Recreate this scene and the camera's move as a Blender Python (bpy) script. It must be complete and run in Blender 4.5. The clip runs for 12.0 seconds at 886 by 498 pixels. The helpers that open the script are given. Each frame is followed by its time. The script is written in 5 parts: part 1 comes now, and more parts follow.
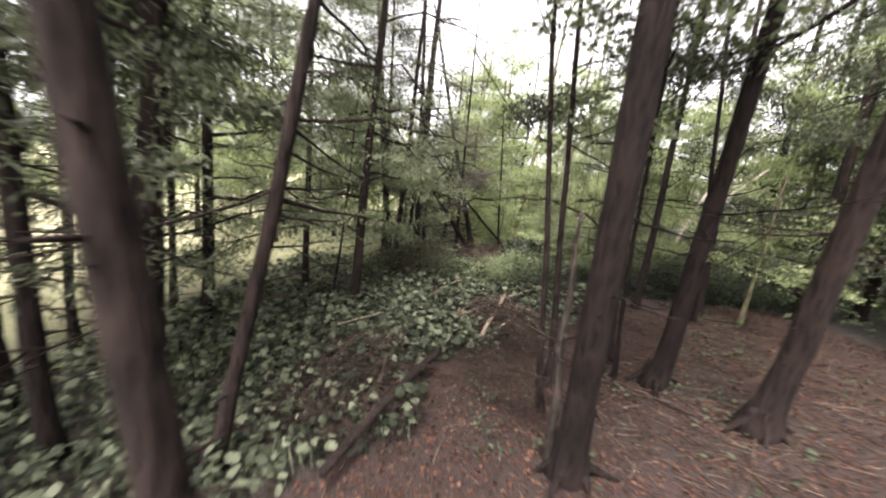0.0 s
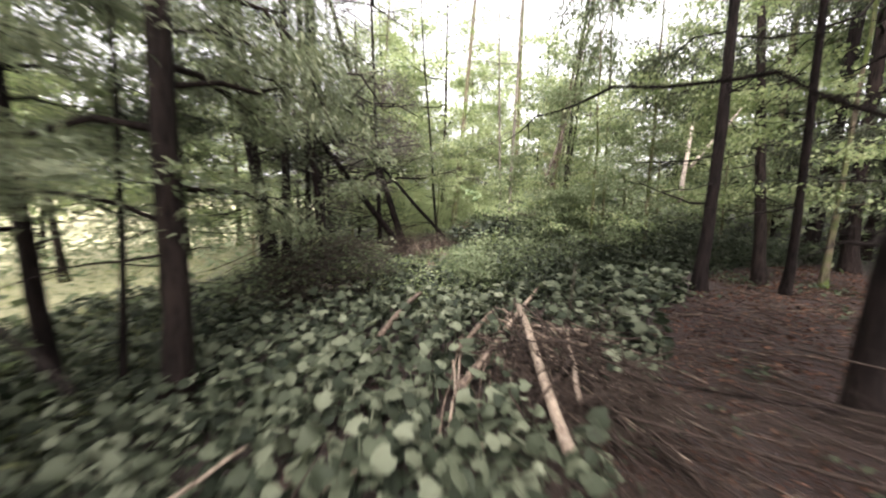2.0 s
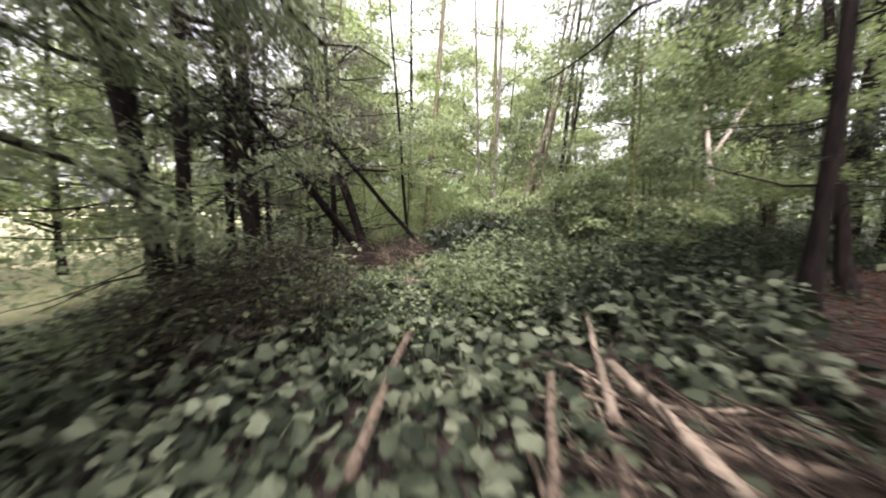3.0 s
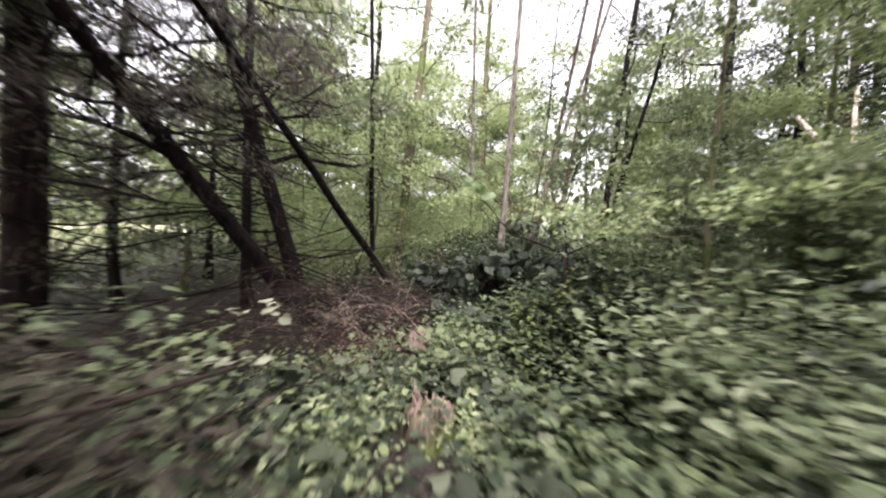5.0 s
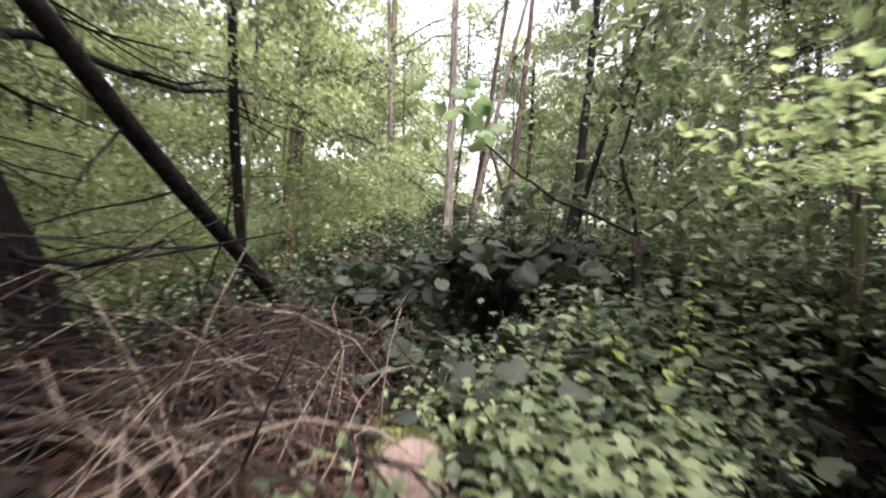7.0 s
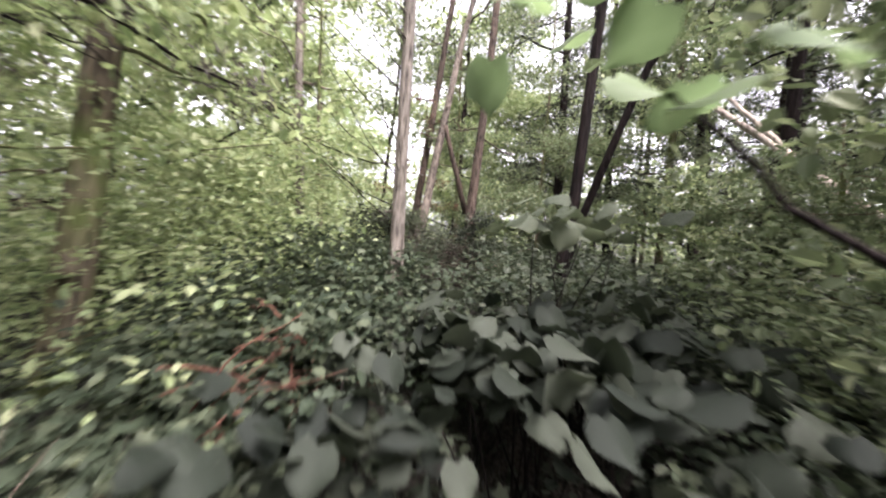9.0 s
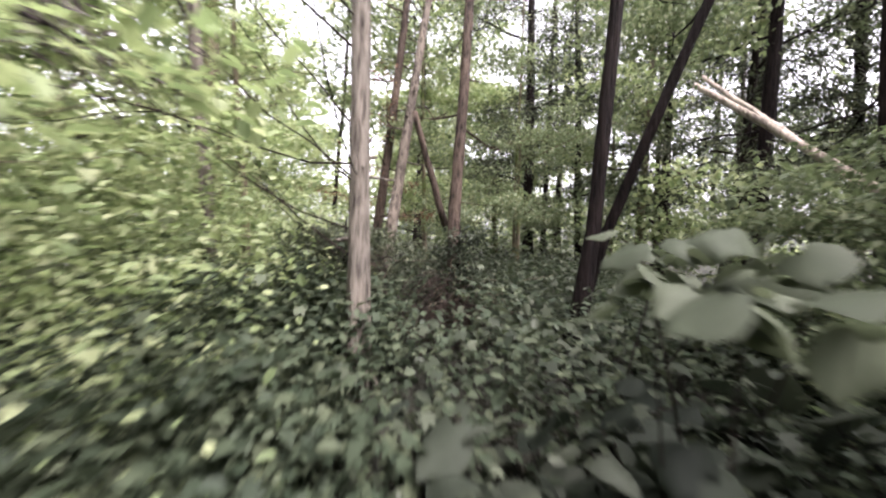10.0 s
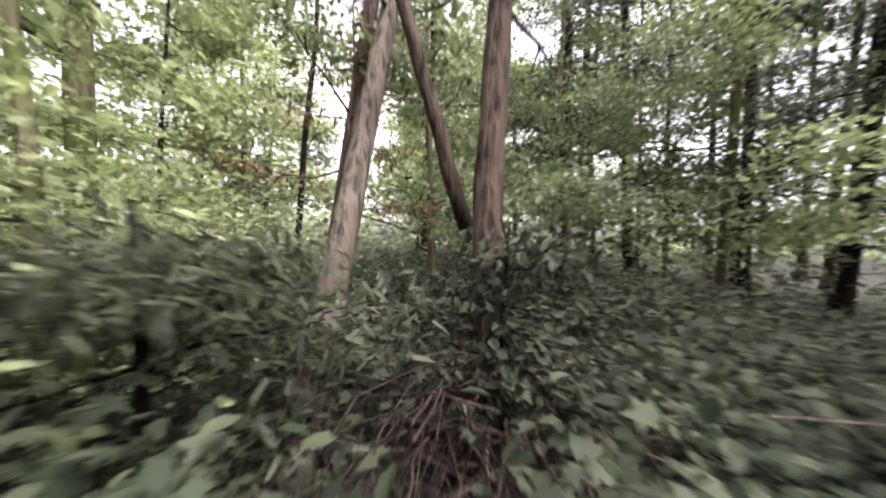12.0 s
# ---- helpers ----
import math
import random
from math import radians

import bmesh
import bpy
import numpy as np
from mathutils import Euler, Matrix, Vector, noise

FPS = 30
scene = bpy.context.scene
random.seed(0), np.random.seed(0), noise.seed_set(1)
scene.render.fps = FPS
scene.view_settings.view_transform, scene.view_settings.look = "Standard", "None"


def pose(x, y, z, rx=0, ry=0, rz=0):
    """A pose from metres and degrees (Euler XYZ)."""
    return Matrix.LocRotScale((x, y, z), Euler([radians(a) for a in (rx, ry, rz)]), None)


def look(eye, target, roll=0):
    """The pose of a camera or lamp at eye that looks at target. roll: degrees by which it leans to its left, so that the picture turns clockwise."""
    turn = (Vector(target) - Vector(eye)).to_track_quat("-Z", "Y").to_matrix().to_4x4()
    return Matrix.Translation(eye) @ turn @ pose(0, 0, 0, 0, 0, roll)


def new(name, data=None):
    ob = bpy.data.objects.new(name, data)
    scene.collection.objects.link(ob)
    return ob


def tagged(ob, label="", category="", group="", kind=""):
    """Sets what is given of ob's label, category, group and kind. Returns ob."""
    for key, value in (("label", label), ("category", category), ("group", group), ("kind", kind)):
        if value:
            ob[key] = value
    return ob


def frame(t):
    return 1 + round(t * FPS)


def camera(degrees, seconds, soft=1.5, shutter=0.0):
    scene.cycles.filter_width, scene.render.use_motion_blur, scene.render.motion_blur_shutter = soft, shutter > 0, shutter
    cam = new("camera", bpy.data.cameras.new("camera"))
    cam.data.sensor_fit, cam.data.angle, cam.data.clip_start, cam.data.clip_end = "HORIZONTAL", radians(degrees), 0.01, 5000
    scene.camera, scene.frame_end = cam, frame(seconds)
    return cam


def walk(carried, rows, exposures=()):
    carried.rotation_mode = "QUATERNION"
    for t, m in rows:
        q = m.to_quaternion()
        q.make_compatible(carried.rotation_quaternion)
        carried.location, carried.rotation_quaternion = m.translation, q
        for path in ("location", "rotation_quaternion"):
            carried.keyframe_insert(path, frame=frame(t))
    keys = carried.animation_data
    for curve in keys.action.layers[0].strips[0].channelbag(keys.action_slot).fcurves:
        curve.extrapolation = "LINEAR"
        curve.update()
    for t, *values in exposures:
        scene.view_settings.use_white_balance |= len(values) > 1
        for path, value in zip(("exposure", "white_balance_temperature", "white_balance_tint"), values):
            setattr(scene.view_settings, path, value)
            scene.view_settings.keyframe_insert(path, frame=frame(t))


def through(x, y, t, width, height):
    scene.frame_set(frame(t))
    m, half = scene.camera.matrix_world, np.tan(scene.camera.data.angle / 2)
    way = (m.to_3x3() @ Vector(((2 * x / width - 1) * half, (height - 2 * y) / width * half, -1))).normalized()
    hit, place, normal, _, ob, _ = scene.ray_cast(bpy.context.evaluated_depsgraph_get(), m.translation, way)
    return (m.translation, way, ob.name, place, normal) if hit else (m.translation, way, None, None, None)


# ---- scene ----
cam = camera(106.0, 12.0, soft=2.1, shutter=0.8)
PATH = [
    (0, (0.017, 0.03, 1.981), (0.003, 1.997, 1.621), 6.7),
    (0.5, (-0.044, 0.732, 1.765), (-0.005, 2.705, 1.439), 3.9),
    (1, (-0.166, 1.537, 1.527), (0.03, 3.503, 1.218), 2.5),
    (1.5, (-0.27, 2.352, 1.336), (0.091, 4.295, 1.031), 1.7),
    (2, (-0.295, 3.191, 1.193), (0.221, 5.102, 0.9), 0.9),
    (2.5, (-0.265, 4.005, 1.078), (0.401, 5.869, 0.799), 0.7),
    (3, (-0.205, 4.806, 0.982), (0.553, 6.64, 0.731), 0.7),
    (3.2, (-0.145, 5.123, 0.966), (0.63, 6.95, 0.72), 0.6),
    (4.8, (0.124, 7.219, 0.89), (1.164, 8.924, 0.785), 3.5),
    (5, (0.199, 7.475, 0.833), (1.275, 9.159, 0.769), 3.7),
    (5.5, (0.366, 8.009, 0.743), (1.567, 9.607, 0.722), 3.0),
    (6, (0.505, 8.437, 0.682), (1.856, 9.912, 0.679), 2.4),
    (6.5, (0.622, 8.795, 0.652), (2.103, 10.139, 0.648), 2.0),
    (6.7, (0.683, 8.919, 0.656), (2.212, 10.208, 0.645), 1.6),
    (8.3, (1.292, 9.703, 0.937), (3.028, 10.688, 0.811), 5.8),
    (8.5, (1.39, 9.813, 0.932), (3.16, 10.739, 0.824), 4.9),
    (9, (1.656, 10.103, 0.99), (3.51, 10.849, 0.907), 3.9),
    (9.5, (1.981, 10.343, 1.066), (3.884, 10.952, 0.979), 3.5),
    (10, (2.338, 10.527, 1.157), (4.271, 11.033, 1.069), 1.6),
    (10.5, (2.683, 10.672, 1.234), (4.638, 11.087, 1.148), 0.1),
    (11, (3.027, 10.773, 1.274), (4.979, 11.203, 1.193), 1.7),
    (11.5, (3.326, 10.845, 1.277), (5.272, 11.294, 1.165), 2.2),
    (12, (3.696, 10.901, 1.192), (5.607, 11.485, 1.112), 1.1),
]
walk(cam, [(t, look(eye, target, roll)) for t, eye, target, roll in PATH],
     exposures=[(0.0, 2.68, 6650, 17), (1.5, 2.82, 6600, 16), (3.2, 2.7, 6450, 18), (4.8, 2.65, 6300, 22), (6.7, 2.7, 6300, 22), (8.3, 2.95, 6300, 23), (9.6, 2.92, 6280, 23), (10.5, 2.72, 6320, 22), (11.5, 2.6, 6330, 22), (12.0, 2.68, 6380, 23)])

# ---- daylight: a bright, hazy overcast sky ----
world = bpy.data.worlds.new("sky")
scene.world = world
world.use_nodes = True
wn, wl = world.node_tree.nodes, world.node_tree.links
sky = wn.new("ShaderNodeTexSky")
sky.sky_type = 'NISHITA'
sky.sun_disc = False
sky.sun_elevation, sky.sun_rotation = radians(60), radians(209)
sky.air_density, sky.dust_density = 1.0, 4.0
haze = wn.new("ShaderNodeHueSaturation")
haze.inputs["Saturation"].default_value = 0.06
wl.new(sky.outputs[0], haze.inputs["Color"])
wl.new(haze.outputs[0], wn["Background"].inputs["Color"])
wn["Background"].inputs["Strength"].default_value = 0.13
sun_data = bpy.data.lights.new("sun", 'SUN')
sun_data.energy, sun_data.angle, sun_data.color = 1.7, radians(30), (1.0, 0.96, 0.9)
sun = new("sun", sun_data)
sun.matrix_world = look((-5, -9, 18), (0, 0, 0))


# ---- materials ----
def node_material(name):
    m = bpy.data.materials.new(name)
    m.use_nodes = True
    return m, m.node_tree.nodes, m.node_tree.links, m.node_tree.nodes["Principled BSDF"]


def bark_material(name, dark, light, ridge=28.0, moss=0.0, strength=0.6):
    m, n, l, b = node_material(name)
    co = n.new("ShaderNodeTexCoord")
    mp = n.new("ShaderNodeMapping")
    mp.inputs["Scale"].default_value = (1, 1, 0.14)
    l.new(co.outputs["Object"], mp.inputs["Vector"])
    fine = n.new("ShaderNodeTexNoise")
    fine.inputs["Scale"].default_value, fine.inputs["Detail"].default_value = ridge * 2.2, 6
    l.new(mp.outputs[0], fine.inputs["Vector"])
    broad = n.new("ShaderNodeTexNoise")
    broad.inputs["Scale"].default_value = 3.1
    l.new(co.outputs["Object"], broad.inputs["Vector"])
    plates = n.new("ShaderNodeTexVoronoi")
    plates.inputs["Scale"].default_value = ridge
    l.new(mp.outputs[0], plates.inputs["Vector"])
    mixv = n.new("ShaderNodeMath"); mixv.operation = 'MULTIPLY_ADD'
    mixv.inputs[1].default_value = 0.55
    l.new(plates.outputs["Distance"], mixv.inputs[0]); l.new(fine.outputs["Fac"], mixv.inputs[2])
    ramp = n.new("ShaderNodeValToRGB")
    ramp.color_ramp.elements[0].position, ramp.color_ramp.elements[1].position = 0.48, 0.86
    ramp.color_ramp.elements[0].color, ramp.color_ramp.elements[1].color = (*dark, 1), (*light, 1)
    l.new(mixv.outputs[0], ramp.inputs["Fac"])
    tint = n.new("ShaderNodeMix"); tint.data_type = 'RGBA'; tint.blend_type = 'MULTIPLY'
    tint.inputs["Factor"].default_value = 0.6
    r2 = n.new("ShaderNodeValToRGB")
    r2.color_ramp.elements[0].position, r2.color_ramp.elements[1].position = 0.35, 0.65
    r2.color_ramp.elements[0].color = (0.35, 0.36, 0.38, 1)
    l.new(broad.outputs["Fac"], r2.inputs["Fac"])
    l.new(ramp.outputs[0], tint.inputs["A"]); l.new(r2.outputs[0], tint.inputs["B"])
    out = tint.outputs["Result"]
    if moss:
        mo = n.new("ShaderNodeMix"); mo.data_type = 'RGBA'
        r3 = n.new("ShaderNodeValToRGB")
        r3.color_ramp.elements[0].position, r3.color_ramp.elements[1].position = 0.62 - moss * 0.3, 0.72 - moss * 0.2
        l.new(broad.outputs["Fac"], r3.inputs["Fac"])
        l.new(r3.outputs[0], mo.inputs["Factor"])
        l.new(out, mo.inputs["A"]); mo.inputs["B"].default_value = (0.075, 0.095, 0.03, 1)
        out = mo.outputs["Result"]
    l.new(out, b.inputs["Base Color"])
    b.inputs["Roughness"].default_value = 0.95
    b.inputs["Specular IOR Level"].default_value = 0.12
    bump = n.new("ShaderNodeBump")
    bump.inputs["Strength"].default_value, bump.inputs["Distance"].default_value = min(1.0, strength * 1.5), 0.02
    l.new(mixv.outputs[0], bump.inputs["Height"]); l.new(bump.outputs[0], b.inputs["Normal"])
    return m


def leaf_material(name, colours, rough=0.5, through=0.45, veins=False, per_object=False):
    m, n, l, b = node_material(name)
    if per_object:
        src = n.new("ShaderNodeObjectInfo").outputs["Random"]
    else:
        src = n.new("ShaderNodeNewGeometry").outputs["Random Per Island"]
    ramp = n.new("ShaderNodeValToRGB")
    el = ramp.color_ramp.elements
    el[0].color, el[0].position = (*colours[0], 1), 0.0
    el[1].color, el[1].position = (*colours[-1], 1), 1.0
    for k, c in enumerate(colours[1:-1]):
        e = el.new((k + 1) / (len(colours) - 1)); e.color = (*c, 1)
    l.new(src, ramp.inputs["Fac"])
    co = n.new("ShaderNodeTexCoord")
    no = n.new("ShaderNodeTexNoise"); no.inputs["Scale"].default_value = 1.3; no.inputs["Detail"].default_value = 3
    l.new(co.outputs["Object"], no.inputs["Vector"])
    mx = n.new("ShaderNodeMix"); mx.data_type = 'RGBA'; mx.blend_type = 'MULTIPLY'
    mx.inputs["Factor"].default_value = 0.7
    r2 = n.new("ShaderNodeValToRGB")
    r2.color_ramp.elements[0].color, r2.color_ramp.elements[0].position = (0.55, 0.6, 0.55, 1), 0.3
    r2.color_ramp.elements[1].position = 0.7
    l.new(no.outputs["Fac"], r2.inputs["Fac"])
    l.new(ramp.outputs[0], mx.inputs["A"]); l.new(r2.outputs[0], mx.inputs["B"])
    col = mx.outputs["Result"]
    l.new(col, b.inputs["Base Color"])
    b.inputs["Roughness"].default_value = rough
    b.inputs["Specular IOR Level"].default_value = 0.14
    if veins:
        n2 = n.new("ShaderNodeTexNoise"); n2.inputs["Scale"].default_value = 45
        l.new(co.outputs["Object"], n2.inputs["Vector"])
        bump = n.new("ShaderNodeBump"); bump.inputs["Strength"].default_value = 0.35; bump.inputs["Distance"].default_value = 0.004
        l.new(n2.outputs["Fac"], bump.inputs["Height"]); l.new(bump.outputs[0], b.inputs["Normal"])
    tr = n.new("ShaderNodeBsdfTranslucent")
    warm = n.new("ShaderNodeMix"); warm.data_type = 'RGBA'; warm.blend_type = 'MULTIPLY'; warm.inputs["Factor"].default_value = 1.0
    warm.inputs["B"].default_value = (1.1, 1.15, 0.95, 1)
    l.new(col, warm.inputs["A"]); l.new(warm.outputs["Result"], tr.inputs["Color"])
    ms = n.new("ShaderNodeMixShader"); ms.inputs["Fac"].default_value = through
    l.new(b.outputs[0], ms.inputs[1]); l.new(tr.outputs[0], ms.inputs[2])
    l.new(ms.outputs[0], n["Material Output"].inputs["Surface"])
    return m


def ground_material():
    m, n, l, b = node_material("woodland_soil")
    co = n.new("ShaderNodeTexCoord")
    n1 = n.new("ShaderNodeTexNoise"); n1.inputs["Scale"].default_value = 38; n1.inputs["Detail"].default_value = 8
    n2 = n.new("ShaderNodeTexNoise"); n2.inputs["Scale"].default_value = 1.6; n2.inputs["Detail"].default_value = 4
    vo = n.new("ShaderNodeTexVoronoi"); vo.inputs["Scale"].default_value = 55
    for k in (n1, n2, vo):
        l.new(co.outputs["Object"], k.inputs["Vector"])
    ramp = n.new("ShaderNodeValToRGB")
    ramp.color_ramp.elements[0].color, ramp.color_ramp.elements[0].position = (0.007, 0.004, 0.0035, 1), 0.34
    ramp.color_ramp.elements[1].color, ramp.color_ramp.elements[1].position = (0.041, 0.0165, 0.0115, 1), 0.72
    l.new(n1.outputs["Fac"], ramp.inputs["Fac"])
    mx = n.new("ShaderNodeMix"); mx.data_type = 'RGBA'
    r2 = n.new("ShaderNodeValToRGB")
    r2.color_ramp.elements[0].position, r2.color_ramp.elements[1].position = 0.42, 0.68
    l.new(n2.outputs["Fac"], r2.inputs["Fac"]); l.new(r2.outputs[0], mx.inputs["Factor"])
    l.new(ramp.outputs[0], mx.inputs["A"]); mx.inputs["B"].default_value = (0.016, 0.0095, 0.0065, 1)
    # mossy, leafy floor away from the spruces, darkened for the shade in hollows
    ln = n.new("ShaderNodeVectorMath"); ln.operation = 'DISTANCE'; ln.inputs[1].default_value = (3.2, 3.6, 0)
    l.new(co.outputs["Object"], ln.inputs[0])
    far = n.new("ShaderNodeMapRange"); far.inputs["From Min"].default_value, far.inputs["From Max"].default_value = 4.0, 7.5
    l.new(ln.outputs["Value"], far.inputs["Value"])
    mo = n.new("ShaderNodeMix"); mo.data_type = 'RGBA'
    l.new(far.outputs[0], mo.inputs["Factor"]); l.new(mx.outputs["Result"], mo.inputs["A"])
    fr = n.new("ShaderNodeValToRGB")
    fr.color_ramp.elements[0].color, fr.color_ramp.elements[1].color = (0.008, 0.008, 0.005, 1), (0.03, 0.03, 0.016, 1)
    l.new(n1.outputs["Fac"], fr.inputs["Fac"]); l.new(fr.outputs[0], mo.inputs["B"])
    mx = mo
    # bright meadow grass west of the wood
    sx = n.new("ShaderNodeSeparateXYZ"); l.new(co.outputs["Object"], sx.inputs[0])
    mr = n.new("ShaderNodeMapRange")
    mr.inputs["From Min"].default_value, mr.inputs["From Max"].default_value = -3.3, -4.8
    yy = n.new("ShaderNodeMapRange"); yy.inputs["From Min"].default_value, yy.inputs["From Max"].default_value = 3.6, 11.0
    yy.inputs["To Min"].default_value, yy.inputs["To Max"].default_value = 1.6, -0.5
    l.new(sx.outputs["Y"], yy.inputs["Value"])
    shift = n.new("ShaderNodeMath"); shift.operation = 'ADD'
    l.new(sx.outputs["X"], shift.inputs[0]); l.new(yy.outputs[0], shift.inputs[1])
    l.new(shift.outputs[0], mr.inputs["Value"])
    mg = n.new("ShaderNodeMix"); mg.data_type = 'RGBA'
    l.new(mr.outputs[0], mg.inputs["Factor"]); l.new(mx.outputs["Result"], mg.inputs["A"])
    gr = n.new("ShaderNodeValToRGB")
    gr.color_ramp.elements[0].color, gr.color_ramp.elements[1].color = (0.24, 0.24, 0.12, 1), (0.5, 0.46, 0.31, 1)
    l.new(n1.outputs["Fac"], gr.inputs["Fac"]); l.new(gr.outputs[0], mg.inputs["B"])
    l.new(mg.outputs["Result"], b.inputs["Base Color"])
    b.inputs["Roughness"].default_value = 0.95
    bump = n.new("ShaderNodeBump"); bump.inputs["Strength"].default_value = 0.9; bump.inputs["Distance"].default_value = 0.03
    l.new(vo.outputs["Distance"], bump.inputs["Height"]); l.new(bump.outputs[0], b.inputs["Normal"])
    return m


SOIL = ground_material()
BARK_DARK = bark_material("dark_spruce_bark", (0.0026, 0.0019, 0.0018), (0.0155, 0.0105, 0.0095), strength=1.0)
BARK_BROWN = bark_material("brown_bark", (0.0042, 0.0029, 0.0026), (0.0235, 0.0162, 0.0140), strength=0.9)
BARK_PALE = bark_material("pale_bark", (0.033, 0.027, 0.0225), (0.175, 0.152, 0.126), ridge=34)
BARK_GREY = bark_material("grey_brown_bark", (0.024, 0.019, 0.0155), (0.12, 0.099, 0.08), ridge=34)
BARK_RED = bark_material("reddish_bark", (0.013, 0.0095, 0.008), (0.08, 0.058, 0.045), ridge=34)
BARK_MOSSY = bark_material("mossy_bark", (0.035, 0.028, 0.02), (0.16, 0.13, 0.09), moss=0.6)
BARK_SNAG = bark_material("grey_snag_bark", (0.010, 0.008, 0.007), (0.055, 0.044, 0.037), ridge=34)
DEADWOOD = bark_material("bare_deadwood", (0.0864, 0.0612, 0.0468), (0.2592, 0.2052, 0.1584), ridge=25)
# barkless wood made extra pale so poles in shade look lit
LIT_PEELED = bark_material("lit_peeled_wood", (0.21, 0.165, 0.135), (0.46, 0.39, 0.325), ridge=25)
POLE_WOOD = bark_material("weathered_pole", (0.03825, 0.02678, 0.02167), (0.1403, 0.1051, 0.07969), ridge=20)
TWIG = bark_material("dry_twig", (0.010, 0.007, 0.006), (0.050, 0.0355, 0.0285), ridge=40)
CUT_WOOD = bark_material("cut_wood", (0.13, 0.092, 0.076), (0.21, 0.155, 0.128), ridge=30, strength=0.25)
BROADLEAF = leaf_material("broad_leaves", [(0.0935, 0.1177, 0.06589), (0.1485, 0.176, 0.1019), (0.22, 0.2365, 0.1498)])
# bright green raised above real leaves: sun and haze put into the colour
LIT_LEAF = leaf_material("lit_leaves", [(0.1817, 0.2272, 0.1176), (0.2726, 0.318, 0.1661), (0.3894, 0.4089, 0.2491)], through=0.5)
# leaf green lowered to carry the deep shade low in the undergrowth
SHADE_LEAF = leaf_material("shaded_leaves", [(0.02371, 0.03057, 0.02037), (0.04216, 0.05006, 0.03304), (0.06324, 0.07114, 0.04847)], through=0.35)
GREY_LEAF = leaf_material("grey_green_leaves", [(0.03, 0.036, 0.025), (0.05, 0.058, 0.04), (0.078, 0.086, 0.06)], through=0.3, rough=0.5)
NEEDLE = leaf_material("spruce_needles", [(0.03276, 0.04056, 0.02652), (0.0624, 0.0702, 0.04524), (0.1014, 0.1092, 0.0702)], through=0.4)
# lighter copy of the spruce needles, with sky light and haze in the colour
LIT_NEEDLE = leaf_material("lit_needles", [(0.09, 0.108, 0.068), (0.165, 0.185, 0.116), (0.26, 0.275, 0.172)], through=0.28)
NEEDLE_BROWN = leaf_material("dying_needles", [(0.06, 0.048, 0.048), (0.105, 0.088, 0.082), (0.115, 0.11, 0.085)], through=0.35)
# leaf tones widened at both ends to give dark gaps and lit edges
COVER_COLOURS = [(0.011, 0.015, 0.009), (0.034, 0.041, 0.026), (0.073, 0.083, 0.054), (0.145, 0.155, 0.108)]
COVER_LEAF = leaf_material("ground_cover_leaves", COVER_COLOURS, through=0.25, rough=0.7, veins=True)
COVER_PIECE = leaf_material("ground_cover_leaf", COVER_COLOURS, through=0.25, rough=0.7, veins=True, per_object=True)
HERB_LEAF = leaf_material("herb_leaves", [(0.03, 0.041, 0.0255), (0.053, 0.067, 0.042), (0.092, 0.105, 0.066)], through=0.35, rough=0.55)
BRIGHT_PIECE = leaf_material("bright_leaf", [(0.15, 0.2, 0.11), (0.22, 0.27, 0.15)], through=0.5, per_object=True)
LITTER = leaf_material("leaf_litter", [(0.013, 0.006, 0.0045), (0.04, 0.0175, 0.012), (0.08, 0.036, 0.0245), (0.14, 0.073, 0.048)], through=0.1, rough=0.85)
GRASS = leaf_material("grass", [(0.13, 0.16, 0.06), (0.2, 0.22, 0.09), (0.32, 0.31, 0.15)], through=0.35)
PALE_LEAF = leaf_material("pale_leaf", [(0.195, 0.21, 0.1403), (0.3, 0.3, 0.2228)], through=0.3)
# grey-green lowered to near black: shade under the leaf cover put into colour
SHADED_HEART_PIECE = leaf_material("heart_leaf", [(0.014, 0.018, 0.013), (0.03, 0.036, 0.026), (0.06, 0.067, 0.05)], through=0.25, rough=0.62, veins=True, per_object=True)
SHOOT_LEAF = leaf_material("shoot_leaf", [(0.20, 0.24, 0.07), (0.33, 0.35, 0.13)], through=0.5, per_object=True)
LIME_PIECE = leaf_material("lime_leaf", [(0.06, 0.071, 0.047), (0.105, 0.117, 0.08)], through=0.35, rough=0.5, veins=True, per_object=True)
FRESH_LEAF = leaf_material("fresh_herb_leaves", [(0.06, 0.08, 0.045), (0.105, 0.13, 0.072), (0.17, 0.195, 0.10)], through=0.4)
BRUSH_NEEDLE = leaf_material("dead_brush_needles", [(0.022, 0.019, 0.015), (0.045, 0.038, 0.028), (0.06, 0.06, 0.038)], through=0.15, rough=0.85)
MOSS = leaf_material("moss", [(0.05, 0.055, 0.02), (0.11, 0.11, 0.035), (0.15, 0.13, 0.05)], through=0.2, rough=0.9)
RUST_LEAF = leaf_material("rusty_dead_needles", [(0.09, 0.045, 0.03), (0.16, 0.085, 0.055), (0.2, 0.13, 0.085)], through=0.3, rough=0.8)
RED_TWIG = bark_material("red_dead_frond", (0.05, 0.024, 0.018), (0.19, 0.09, 0.062), ridge=40)
rng = np.random.default_rng(7)


# ---- terrain ----
def step(v):
    v = min(1.0, max(0.0, v))
    return v * v * (3 - 2 * v)


